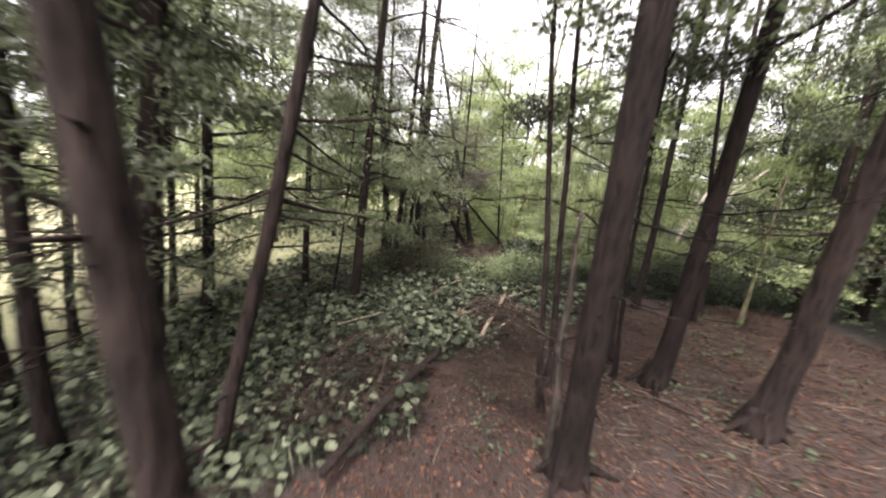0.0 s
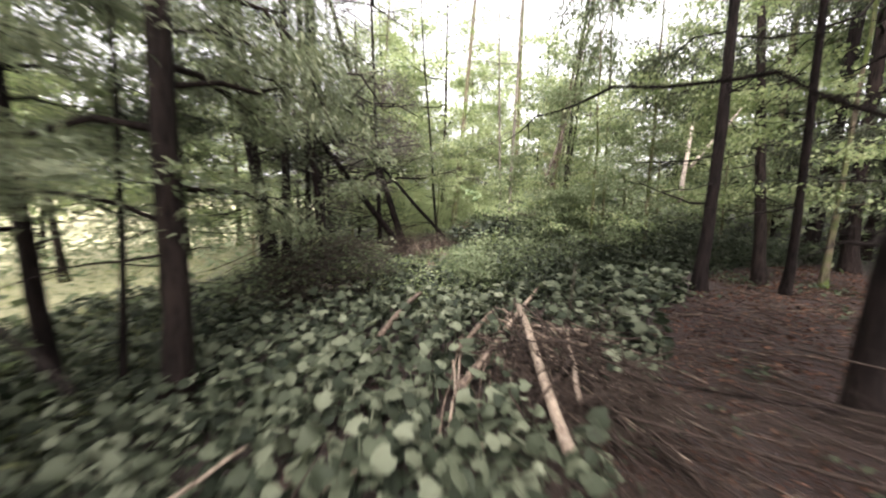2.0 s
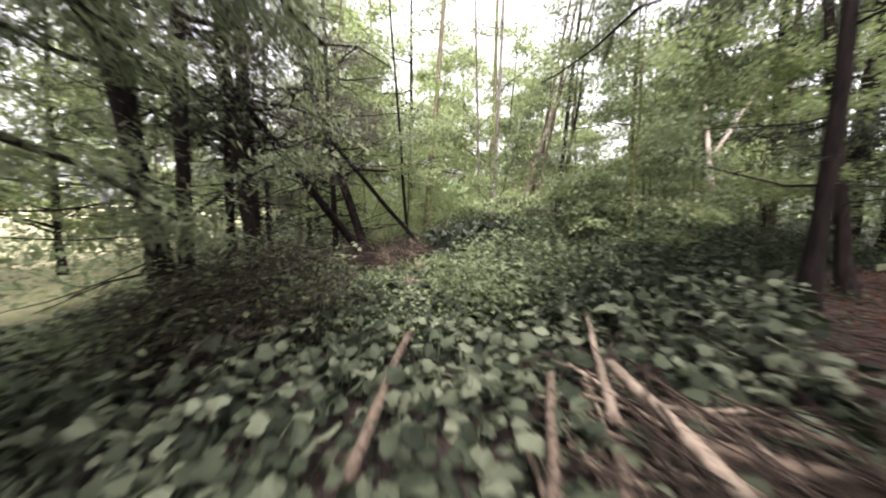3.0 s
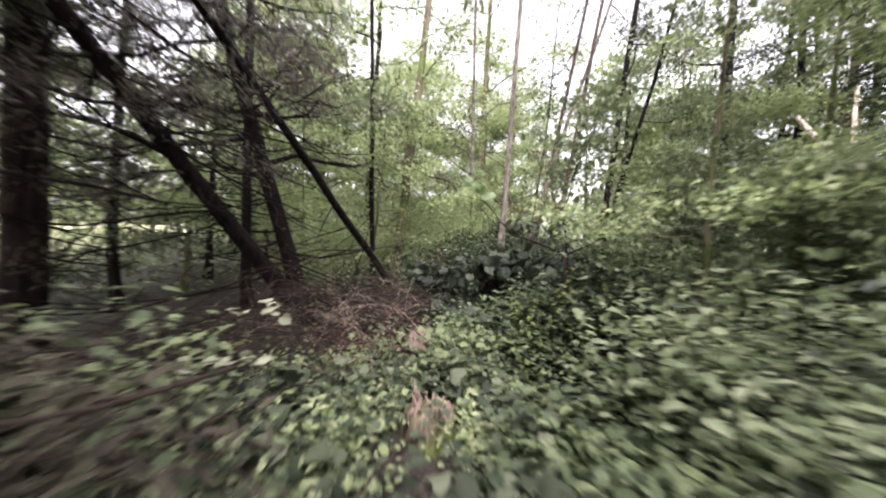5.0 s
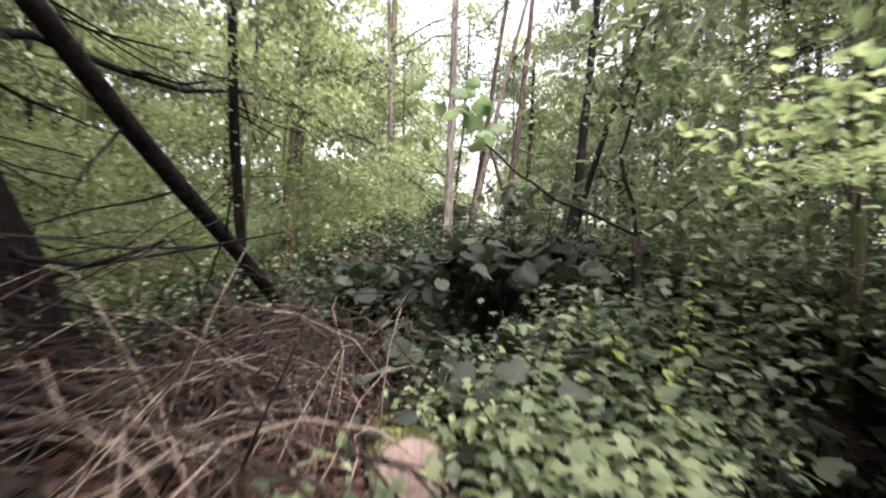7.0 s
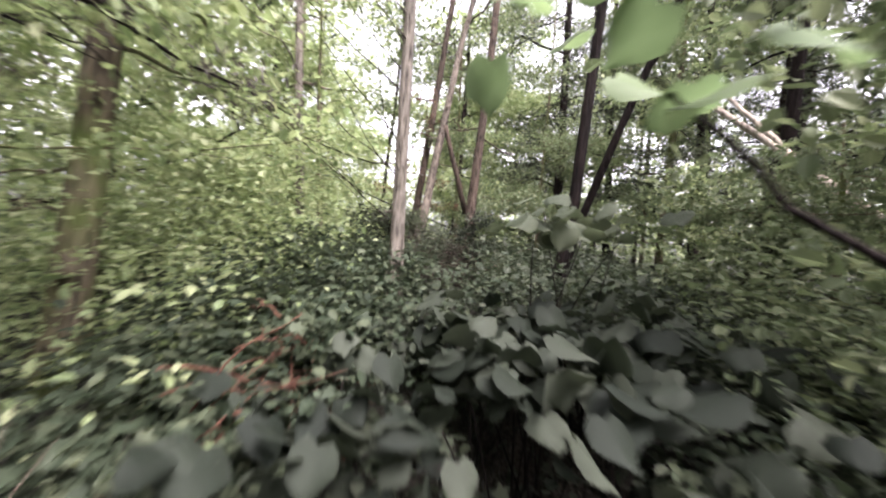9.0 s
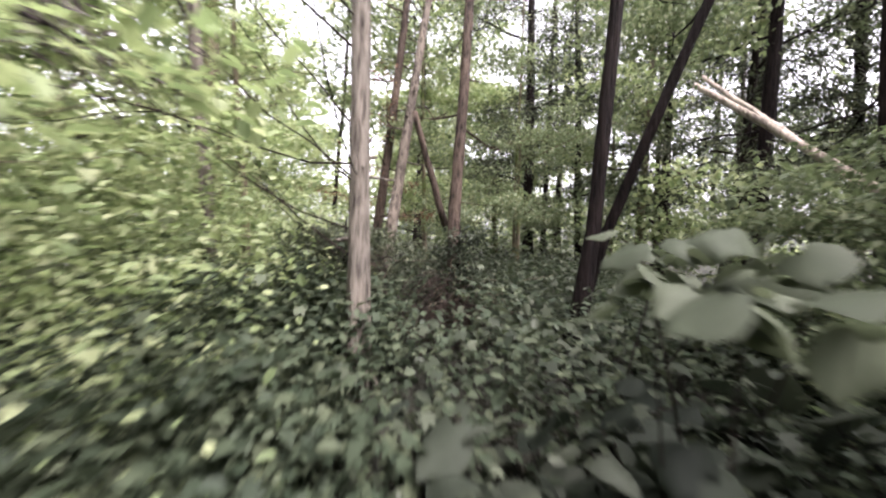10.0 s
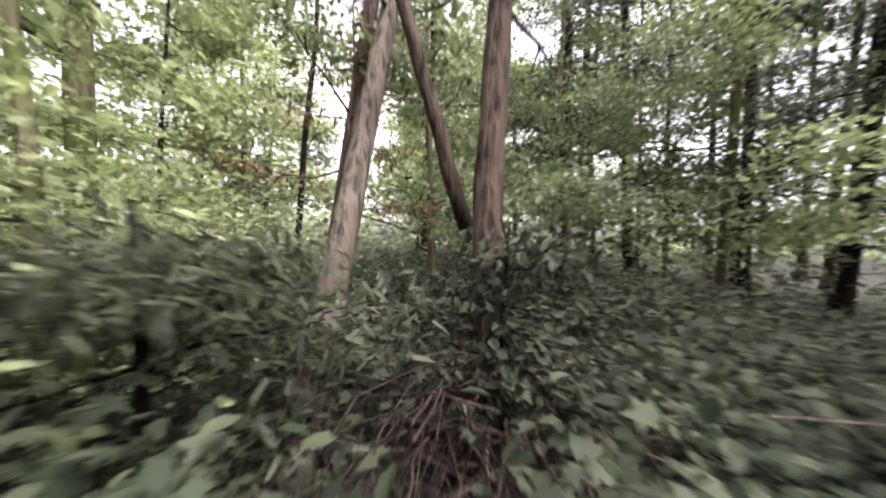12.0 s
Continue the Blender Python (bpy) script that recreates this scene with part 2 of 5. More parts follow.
def ground_z(x, y):
    z = -0.15 + 0.30 * step((x - 0.9) / 3.0) - 0.28 * step(-x / 2.2) - 0.6 * step((-3 - x) / 8)
    z += 0.22 * step((3.2 - y) / 3.0)
    z += 0.38 * step((x - 1.2) / 3.0) * step((y - 8.0) / 2.6)
    z += 0.30 * math.exp(-((x + 0.9) ** 2 / 1.3 + (y - 8.5) ** 2 / 1.6))
    # pits added under gaps in the foliage so that they fall into shade
    z -= 0.6 * math.exp(-((x - 2.72) ** 2 / 0.26 + (y - 10.12) ** 2 / 0.13))
    u, v = (x - 2.4) * 0.9 - (y - 8.72) * 0.44, (x - 2.4) * 0.44 + (y - 8.72) * 0.9
    z -= 0.75 * math.exp(-(u * u / 0.45 + v * v / 0.07)) + 0.45 * math.exp(-((x - 1.95) ** 2 / 0.16 + (y - 8.68) ** 2 / 0.05))
    z += 0.05 * noise.noise((x * 0.9, y * 0.9, 0)) + 0.02 * noise.noise((x * 3.1, y * 3.1, 4))
    return z


# ---- mesh helpers ----
def mesh_arrays(name, verts, faces, material, smooth=True):
    """A mesh from arrays; faces all have the same number of corners, or are lists."""
    me = bpy.data.meshes.new(name)
    if isinstance(faces, np.ndarray):
        k = faces.shape[1]
        me.vertices.add(len(verts)); me.loops.add(faces.size); me.polygons.add(len(faces))
        me.vertices.foreach_set("co", np.ascontiguousarray(verts, dtype=np.float32).ravel())
        me.loops.foreach_set("vertex_index", faces.ravel().astype(np.int32))
        me.polygons.foreach_set("loop_start", np.arange(0, faces.size, k, dtype=np.int32))
        me.polygons.foreach_set("use_smooth", np.full(len(faces), smooth))
        me.update(calc_edges=True)
    else:
        me.from_pydata([tuple(v) for v in verts], [], faces)
        me.polygons.foreach_set("use_smooth", np.full(len(me.polygons), smooth))
        me.update()
    me.materials.append(material)
    return me


def part(name, me, parent=None, label="", at=None):
    ob = new(name, me)
    if parent is not None:
        ob.parent = parent
    if at is not None:
        ob.matrix_basis = at
    if label:
        tagged(ob, label)
    return ob


def tube_arrays(pts, radii, sides=7, rough=0.0, seed=0):
    pts = np.asarray(pts, float); n = len(pts)
    d = np.gradient(pts, axis=0); d /= np.linalg.norm(d, axis=1)[:, None] + 1e-9
    ref = np.array([0.31, 0.95, 0.05]) if abs(d[:, 2]).mean() > 0.6 else np.array([0.05, 0.1, 1.0])
    u = np.cross(d, ref); u /= np.linalg.norm(u, axis=1)[:, None] + 1e-9
    v = np.cross(d, u)
    a = np.linspace(0, 2 * np.pi, sides, endpoint=False)
    r = np.asarray(radii, float)[:, None] * np.ones(sides)
    if rough:
        g = np.random.default_rng(seed)
        r = r * (1 + rough * g.normal(size=(1, sides)) + rough * 0.7 * g.normal(size=(n, sides)))
    ring = pts[:, None] + r[..., None] * (np.cos(a)[None, :, None] * u[:, None] + np.sin(a)[None, :, None] * v[:, None])
    verts = ring.reshape(-1, 3)
    i = np.arange(n - 1)[:, None] * sides; j = np.arange(sides)[None]; j2 = (j + 1) % sides
    faces = np.stack([i + j, i + j2, i + sides + j2, i + sides + j], -1).reshape(-1, 4)
    verts = np.vstack([verts, pts[0], pts[-1]])
    c0, c1 = len(verts) - 2, len(verts) - 1
    cap0 = np.stack([np.full(sides, c0), j2[0], j[0], j[0]], -1)
    e = (n - 1) * sides
    cap1 = np.stack([np.full(sides, c1), e + j[0], e + j2[0], e + j2[0]], -1)
    return verts, faces, np.vstack([cap0[:, :3], cap1[:, :3]])


def tube_mesh(name, tubes, material):
    """tubes: (points, radii, sides, rough, seed) each; one mesh."""
    allv, allf, base = [], [], 0
    for t in tubes:
        v, f, c = tube_arrays(*t)
        allf += (f + base).tolist() + (c + base).tolist()
        allv.append(v); base += len(v)
    return mesh_arrays(name, np.vstack(allv), allf, material)


def unit(a):
    return a / (np.linalg.norm(a, axis=-1, keepdims=True) + 1e-9)


FOLD = (np.array([[0, 0, 0], [-0.33, 0.42, 0.10], [0, 0.5, 0], [0.33, 0.42, 0.10], [0, 1, -0.08]], float),
        np.array([[0, 2, 1], [0, 3, 2], [1, 2, 4], [2, 3, 4]]))
NEEDLES = (np.array([[-0.10, 0, 0], [0.10, 0, 0], [0.09, 0.55, 0.03], [-0.09, 0.55, 0.03], [0, 1, -0.08]], float),
           np.array([[0, 1, 2], [0, 2, 3], [3, 2, 4]]))
BLADE = (np.array([[-0.035, 0, 0], [0.035, 0, 0], [-0.03, 0.5, 0.06], [0.03, 0.5, 0.06], [0, 1, -0.10]], float),
         np.array([[0, 1, 3], [0, 3, 2], [2, 3, 4]]))


KITE = (np.array([[0, 0, 0], [-0.36, 0.48, 0.1], [0, 1, -0.06], [0.36, 0.48, 0.1]], float), np.array([[0, 2, 1], [0, 3, 2]]))
OVAL = (np.array([[0, 0, 0], [-0.30, 0.26, 0.07], [-0.27, 0.66, 0.06], [0, 1, -0.12], [0.27, 0.66, 0.06], [0.30, 0.26, 0.07]], float),
        np.array([[0, 2, 1], [0, 3, 2], [0, 4, 3], [0, 5, 4]]))
# three- to five-lobed leaf, as of bramble and maple
LOBED = (np.array([[0, 0.32, 0.03], [0, 0, 0], [-0.42, 0.10, -0.05], [-0.24, 0.38, 0.04], [-0.50, 0.66, -0.07], [-0.18, 0.66, 0.03], [0, 1.05, -0.12],
                   [0.18, 0.66, 0.03], [0.50, 0.66, -0.07], [0.24, 0.38, 0.04], [0.42, 0.10, -0.05]], float),
         np.array([[0, k, k + 1] for k in range(1, 10)] + [[0, 10, 1]]))


def heart_leaf(seed, droop=0.22, wave=0.07):
    """A heart-shaped leaf with a pointed tip, drooping margins and an uneven rim; base at the origin, 1 long."""
    g = np.random.default_rng(seed)
    along, half = [-0.10, 0.12, 0.36, 0.62, 0.84, 1.04], [0.30, 0.50, 0.53, 0.40, 0.20, 0.02]
    v, f = [], []
    for k, (y, w) in enumerate(zip(along, half)):
        for a in (-1.0, -0.55, 0.0, 0.55, 1.0):
            x = a * w * (1 + g.normal(0, 0.07) * (abs(a) == 1))
            yy = y + (0.16 * (1 - abs(a)) if k == 0 else 0) + g.normal(0, 0.02) * (abs(a) == 1) + 0.05 * abs(a) * (k in (2, 3))
            z = 0.10 * abs(a) * (abs(a) < 1) - droop * a * a * w - 0.16 * max(0.0, y - 0.45) + wave * abs(a) * math.sin(5.3 * y + (2.1 if a > 0 else 0.4) + seed)
            v.append([x, yy, z])
    for k in range(5):
        for c in range(4):
            q = 5 * k + c
            f += [[q, q + 1, q + 6], [q, q + 6, q + 5]]
    return np.array(v, float), np.array(f)


HEARTS = [heart_leaf(k, 0.12 + 0.1 * k, 0.06 + 0.015 * k) for k in range(4)]


def leaf_arrays(P, D, N, S, shape):
    t, f = shape
    D = unit(D); X = unit(np.cross(D, N)); M = np.cross(X, D)
    v = P[:, None] + S[:, None, None] * (t[None, :, 0:1] * X[:, None] + t[None, :, 1:2] * D[:, None] + t[None, :, 2:3] * M[:, None])
    faces = (f[None] + (np.arange(len(P)) * len(t))[:, None, None]).reshape(-1, 3)
    return v.reshape(-1, 3), faces


def leaf_mesh(name, P, D, N, S, shape, material):
    """One mesh of leaves; shape is one leaf, or a list of leaves to take turns."""
    P, D, N, S = np.asarray(P), np.asarray(D), np.asarray(N), np.asarray(S)
    kinds = shape if isinstance(shape, list) else [shape]
    V, F, base = [], [], 0
    for k, kind in enumerate(kinds):
        v, f = leaf_arrays(P[k::len(kinds)], D[k::len(kinds)], N[k::len(kinds)], S[k::len(kinds)], kind)
        V.append(v); F.append(f + base); base += len(v)
    return mesh_arrays(name, np.vstack(V), np.vstack(F), material, smooth=isinstance(shape, list))


def curve_points(a, b, n=6, sag=0.0, wob=0.0, g=rng):
    a, b = np.asarray(a, float), np.asarray(b, float)
    u = np.linspace(0, 1, n)[:, None]
    p = a + (b - a) * u
    p[:, 2] -= sag * 4 * (u * (1 - u))[:, 0]
    if wob:
        w = g.normal(size=(n, 3)) * wob; w[0] = 0
        p += np.cumsum(w, 0) * 0.5
    return p


def crown_leaves(branches, count, spread, size, g, droop=0.3, flat=0.5, start=0.25, bunch=0):
    """Leaf places along branches: P, D, N, S."""
    seg = np.array([np.linalg.norm(np.diff(b, axis=0), axis=1).sum() for b in branches])
    which = g.choice(len(branches), count if not bunch else max(1, count // bunch), p=seg / seg.sum())
    u = start + (1 - start) * np.sqrt(g.random(len(which)))
    P, A = np.empty((len(which), 3)), np.empty((len(which), 3))
    for k, b in enumerate(branches):
        sel = which == k
        if not sel.any():
            continue
        x = u[sel] * (len(b) - 1); i = np.minimum(x.astype(int), len(b) - 2); f = (x - i)[:, None]
        P[sel] = b[i] * (1 - f) + b[i + 1] * f; A[sel] = b[i + 1] - b[i]
    P = P + g.normal(size=P.shape) * spread * np.array([1, 1, 0.45]) * (0.4 + 0.6 * (1 - u))[:, None]
    if bunch:
        P = np.repeat(P, bunch, 0) + g.normal(size=(len(P) * bunch, 3)) * size * np.array([1.7, 1.7, 0.45])
        A = np.repeat(A, bunch, 0)
    n = len(P)
    D = unit(A) * 0.6 + g.normal(size=(n, 3)) * 0.75; D[:, 2] -= droop
    N = g.normal(size=(n, 3)) * (1 - flat); N[:, 2] += flat + 0.2
    return P, D, N, size * g.uniform(0.6, 1.35, n)


def keep_clear(P, radius=0.24):
    """True for places that stay out of the flight line."""
    ok = np.ones(len(P), bool)
    for a, b in zip(CLEAR[:-1], CLEAR[1:]):
        ab = b - a; u = np.clip(((P - a) @ ab) / (ab @ ab), 0, 1)
        ok &= np.linalg.norm(P - (a + u[:, None] * ab), axis=1) > radius
    return ok


CLEAR = [np.array(row[1]) for row in PATH]


def under_gap(P):
    """True for foliage outside the sky strip opened over the flight line for light."""
    d = np.full(len(P), 99.0)
    for a, b in zip(CLEAR[:-1], CLEAR[1:]):
        a2, ab = a[:2], (b - a)[:2]; u = np.clip(((P[:, :2] - a2) @ ab) / (ab @ ab), 0, 1)
        d = np.minimum(d, np.linalg.norm(P[:, :2] - (a2 + u[:, None] * ab), axis=1))
    shady = (P[:, 1] < 6.5) | (P[:, 0] < 0.8)
    dim = (P[:, 0] > 2.6) & (P[:, 1] < 10.4) & (P[:, 1] > 9.0)
    # unseen high crowns left in to shade the ground near the start
    shade_crowns = (P[:, 1] < 6.0) & (P[:, 2] > 2.7 + 0.85 * np.maximum(P[:, 1], 0))
    lot = np.random.default_rng(len(P)).random(len(P))
    # crowns thinned here to let light down onto the thicket
    light_opening = ((P[:, 0] - 2.3) / 4.3) ** 2 + ((P[:, 1] - 12.7) / 3.3) ** 2 < 1
    return ((P[:, 2] < 1.5 + np.where(shady, 2.3, np.where(dim, 0.8, 1.9)) * d) | shade_crowns) & ~(light_opening & (P[:, 2] > 3.3) & (lot > 0.5))


def trunk_line(x, y, dx, dy, top, seed, bow=0.02, sink=0.12, n=11):
    """Centre line of a trunk that stands at (x, y) at a height of one metre and leans by dx, dy per metre."""
    g = np.random.default_rng(seed)
    bx, by = x - dx, y - dy
    z0 = ground_z(bx, by)
    z = np.r_[z0 - sink, z0 + 0.08, z0 + 0.3, np.linspace(z0 + 0.7, top, n - 3)]
    w = np.cumsum(g.normal(size=(n, 2)) * bow, 0)
    k = int(np.argmin(abs(z - 1.3))); w -= w[k]
    return np.c_[x + dx * (z - 1) + w[:, 0], y + dy * (z - 1) + w[:, 1], z]


def trunk_radii(line, r):
    h = (line[:, 2] - line[1, 2]) / (line[-1, 2] - line[1, 2])
    rad = r * (1 - 0.72 * np.clip(h, 0, 1))
    rad[0] *= 1.75; rad[1] *= 1.45; rad[2] *= 1.12
    return rad


def on_line(line, z):
    return np.array([np.interp(z, line[:, 2], line[:, k]) for k in (0, 1)] + [z])


def tree(name, x, y, dia, dx=0.0, dy=0.0, top=9.0, bark=None, seed=1, dead=0, dead_z=(0.6, 3.0), dead_len=(0.4, 1.4),
         live=0, live_z=(2.0, 9.0), live_len=(0.8, 2.2), rise=0.0, droop=0.25, leaves=0, leaf=0.07, shape=FOLD, foliage=None,
         spread=0.25, flat=0.5, start=0.25, bunch=3, bow=0.015, sides=9, label="", category="tree", group="", rough=0.05, side=None, limbs=(), dead_rise=0.0, dead_r=0.012, stubs=0, roots=0, dead_bark=None):
    g = np.random.default_rng(seed)
    line = trunk_line(x, y, dx, dy, top, seed, bow)
    root = new(name)
    base = on_line(line, line[1, 2]); root.location = base
    zz = np.r_[line[:3, 2], np.linspace(line[3, 2], min(4.0, top - 0.6), 22), np.linspace(min(4.0, top - 0.6) + 0.3, top, 5)]
    fine = np.array([on_line(line, z) for z in zz]); rad = np.interp(zz, line[:, 2], trunk_radii(line, dia / 2))
    wood = [(fine - base, rad, sides, rough, seed)]
    for k in range(stubs):
        z = line[1, 2] + g.uniform(0.25, 2.6); p = on_line(line, z); a = g.uniform(0, 2 * np.pi); r = float(np.interp(z, zz, rad))
        d = np.array([math.cos(a), math.sin(a), g.normal(0.05, 0.15)]); ln = r + g.choice([0.012, 0.025, 0.05, 0.11])
        wood.append((curve_points(p + d * r * 0.7, p + d * ln, 4, wob=0.006, g=g) - base, np.linspace(0.011, 0.005, 4) * g.uniform(0.6, 1.2), 5, 0.1, k))
    for k in range(roots):
        a = 2 * np.pi * (k + g.uniform(-0.3, 0.3)) / roots; d = np.array([math.cos(a), math.sin(a), 0]); ln = dia * g.uniform(1.0, 1.9)
        pts = [base + d * dia * 0.28 + [0, 0, 0.16], base + d * dia * 0.55 + [0, 0, 0.04]]
        q = base + d * ln; q[2] = ground_z(q[0], q[1]) - 0.03; pts.append(q)
        wood.append((np.vstack([curve_points(pts[0], pts[1], 3)[:-1], curve_points(pts[1], pts[2], 4, wob=0.01, g=g)]) - base, np.linspace(dia * 0.26, dia * 0.07, 6), 7, 0.1, k))
    part("trunk", tube_mesh("trunk", wood, bark), root)
    for k, (z, r0, *ends) in enumerate(limbs):
        pts = [on_line(line, z)] + [np.array(e, float) for e in ends]
        fine = np.vstack([curve_points(p, q, 6, sag=0.02, wob=0.012, g=g)[:-1] for p, q in zip(pts[:-1], pts[1:])] + [pts[-1][None]])
        tubes = [(fine - base, np.linspace(r0, r0 * 0.25, len(fine)), 7, 0.08, k)]
        for _ in range(4):
            i = int(g.integers(2, len(fine) - 1)); e = fine[i] + (unit(fine[-1] - fine[0]) * 0.7 + g.normal(size=3) * 0.5) * g.uniform(0.1, 0.35)
            tubes.append((curve_points(fine[i], e, 4, wob=0.015, g=g) - base, np.linspace(r0 * 0.4, r0 * 0.12, 4), 4, 0, k))
        part("limb", tube_mesh("limb", tubes, bark), root)

    def branch_dir():
        a = g.uniform(0, 2 * np.pi) if side is None else g.normal(side[0], side[1])
        return np.array([math.cos(a), math.sin(a), 0])
    for k in range(dead):
        z = g.uniform(*dead_z) + line[1, 2]; p = on_line(line, z); d = branch_dir(); ln = g.uniform(*dead_len)
        q = p + d * ln + np.array([0, 0, g.normal(dead_rise, 0.18) * ln])
        pts = curve_points(p, q, 6, sag=0.05 * ln, wob=0.05 * ln, g=g)
        if not keep_clear(pts, 0.22).all():
            continue
        r0 = min(dia * 0.12, dead_r) * g.uniform(0.6, 1.2)
        tubes = [(pts - base, np.linspace(r0, r0 * 0.3, 6), 5, 0.1, k)]
        for _ in range(int(g.integers(1, 4))):
            i = int(g.integers(2, 5)); s = pts[i]; e = s + (unit(pts[-1] - pts[0]) * 0.6 + g.normal(size=3) * 0.5) * ln * 0.35
            tubes.append((curve_points(s, e, 4, wob=0.02, g=g) - base, np.linspace(r0 * 0.5, r0 * 0.2, 4), 4, 0, k))
        part("branch", tube_mesh("branch", tubes, dead_bark or bark), root)
    branches = []
    for k in range(live):
        f = (k + g.random()) / live
        z = live_z[0] + (live_z[1] - live_z[0]) * f + line[1, 2]; z = min(z, top - 0.1)
        p = on_line(line, z); d = branch_dir()
        ln = g.uniform(*live_len) * (1.0 - 0.5 * f)
        q = p + d * ln + np.array([0, 0, (rise + g.normal(0, 0.12)) * ln])
        pts = curve_points(p, q, 7, sag=-0.08 * ln if rise < 0 else 0.03 * ln, wob=0.07 * ln, g=g)
        branches.append(pts)
        r0 = max(0.006, min(dia * 0.2, 0.03) * ln / 2)
        tubes = [(pts - base, np.linspace(r0, r0 * 0.25, 7), 5, 0.1, k)]
        for _ in range(3):
            i = int(g.integers(2, 6)); s = pts[i]
            e = s + (unit(pts[-1] - pts[0]) * 0.5 + g.normal(size=3) * np.array([0.6, 0.6, 0.3])) * ln * 0.45
            sub = curve_points(s, e, 5, wob=0.03 * ln, g=g); branches.append(sub)
            tubes.append((sub - base, np.linspace(r0 * 0.5, r0 * 0.15, 5), 4, 0, k))
        part("branch", tube_mesh("branch", tubes, bark), root)
    if leaves and branches:
        P, D, N, S = crown_leaves(branches, leaves, spread, leaf, g, droop, flat, start, bunch)
        ok = keep_clear(P) & under_gap(P)
        part("crown", leaf_mesh("crown", P[ok] - base, D[ok], N[ok], S[ok], shape, foliage), root)
    return tagged(root, label, category, group)


def pole(name, a, b, r0, r1, material, label, category, seed=0, sag=0.0, wob=0.012, n=9, group=""):
    g = np.random.default_rng(seed)
    a, b = np.asarray(a, float), np.asarray(b, float)
    pts = curve_points(a, b, n, sag, wob, g)
    ob = part(name, tube_mesh(name, [(pts - a, np.linspace(r0, r1, n), 8, 0.06, seed)], material))
    ob.location = a
    return tagged(ob, label, category, group)


# ---- ground ----
def build_ground():
    near = np.arange(-8, 12.01, 0.16); xs = np.r_[-400, -150, -60, -30, -16, -11, near, 15, 22, 35, 70, 150, 400]
    neary = np.arange(-3, 17.01, 0.16); ys = np.r_[-400, -150, -60, -25, -10, -5, neary, 20, 26, 38, 70, 150, 400]
    verts = [(x, y, ground_z(x, y)) for y in ys for x in xs]
    w = len(xs)
    k = np.arange((len(ys) - 1) * w).reshape(-1, w)[:, :-1].ravel()
    ob = part("ground", mesh_arrays("ground", np.array(verts), np.stack([k, k + 1, k + w + 1, k + w], -1), SOIL))
    tagged(ob, "woodland floor of reddish needle litter and dark soil", "ground", kind="structure")


build_ground()


# ---- trees along the flight line ----
CONIFER_SOFT = dict(shape=NEEDLES, foliage=LIT_NEEDLE, droop=0.55, flat=0.35, bunch=6, rise=-0.12)
CONIFER = dict(shape=NEEDLES, foliage=NEEDLE, droop=0.55, flat=0.35, bunch=6, rise=-0.12)
# crowns above the view are thickened to shade the needle litter
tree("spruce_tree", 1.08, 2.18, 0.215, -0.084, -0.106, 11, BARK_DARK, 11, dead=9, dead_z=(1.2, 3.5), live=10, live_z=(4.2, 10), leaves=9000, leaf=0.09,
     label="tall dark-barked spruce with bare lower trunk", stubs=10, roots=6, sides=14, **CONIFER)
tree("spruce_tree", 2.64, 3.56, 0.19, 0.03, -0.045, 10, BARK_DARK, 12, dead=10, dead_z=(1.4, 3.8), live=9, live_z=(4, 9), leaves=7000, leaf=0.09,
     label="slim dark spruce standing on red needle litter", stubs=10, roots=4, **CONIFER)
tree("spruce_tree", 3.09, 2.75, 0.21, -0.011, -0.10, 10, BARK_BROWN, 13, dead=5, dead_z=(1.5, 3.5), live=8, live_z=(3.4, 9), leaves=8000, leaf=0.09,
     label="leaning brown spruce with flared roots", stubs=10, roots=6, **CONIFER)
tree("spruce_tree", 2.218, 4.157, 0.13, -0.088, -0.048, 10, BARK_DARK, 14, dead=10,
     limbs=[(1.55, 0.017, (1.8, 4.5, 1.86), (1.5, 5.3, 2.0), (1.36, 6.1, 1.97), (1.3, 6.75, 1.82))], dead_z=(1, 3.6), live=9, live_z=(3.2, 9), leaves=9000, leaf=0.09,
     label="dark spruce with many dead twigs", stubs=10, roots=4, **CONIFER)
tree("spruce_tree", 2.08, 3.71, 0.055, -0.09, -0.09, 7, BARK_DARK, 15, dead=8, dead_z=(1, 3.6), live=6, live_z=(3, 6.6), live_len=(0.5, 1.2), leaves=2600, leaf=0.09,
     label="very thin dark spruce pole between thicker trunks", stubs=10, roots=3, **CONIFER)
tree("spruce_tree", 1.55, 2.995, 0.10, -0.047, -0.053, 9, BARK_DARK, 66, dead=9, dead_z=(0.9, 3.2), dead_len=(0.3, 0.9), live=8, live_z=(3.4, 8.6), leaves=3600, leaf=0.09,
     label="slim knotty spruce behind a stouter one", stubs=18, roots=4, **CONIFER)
tree("young_tree", 1.305, 3.677, 0.08, -0.069, 0.07, 7, BARK_BROWN, 16, dead=6, dead_z=(0.8, 3), live=10, live_z=(2.6, 6.8), live_len=(0.7, 1.6), leaves=2200, leaf=0.07,
     shape=OVAL, foliage=BROADLEAF, rise=0.2, label="thin brown sapling with a slight kink")
tree("young_tree", 1.03, 3.167, 0.066, -0.09, 0.052, 7, BARK_BROWN, 17, dead=5, dead_z=(0.8, 3), live=8, live_z=(2.8, 6.8), live_len=(0.7, 1.6), leaves=1800, leaf=0.07,
     shape=OVAL, foliage=BROADLEAF, rise=0.2, label="thin brown sapling beside a twin stem")
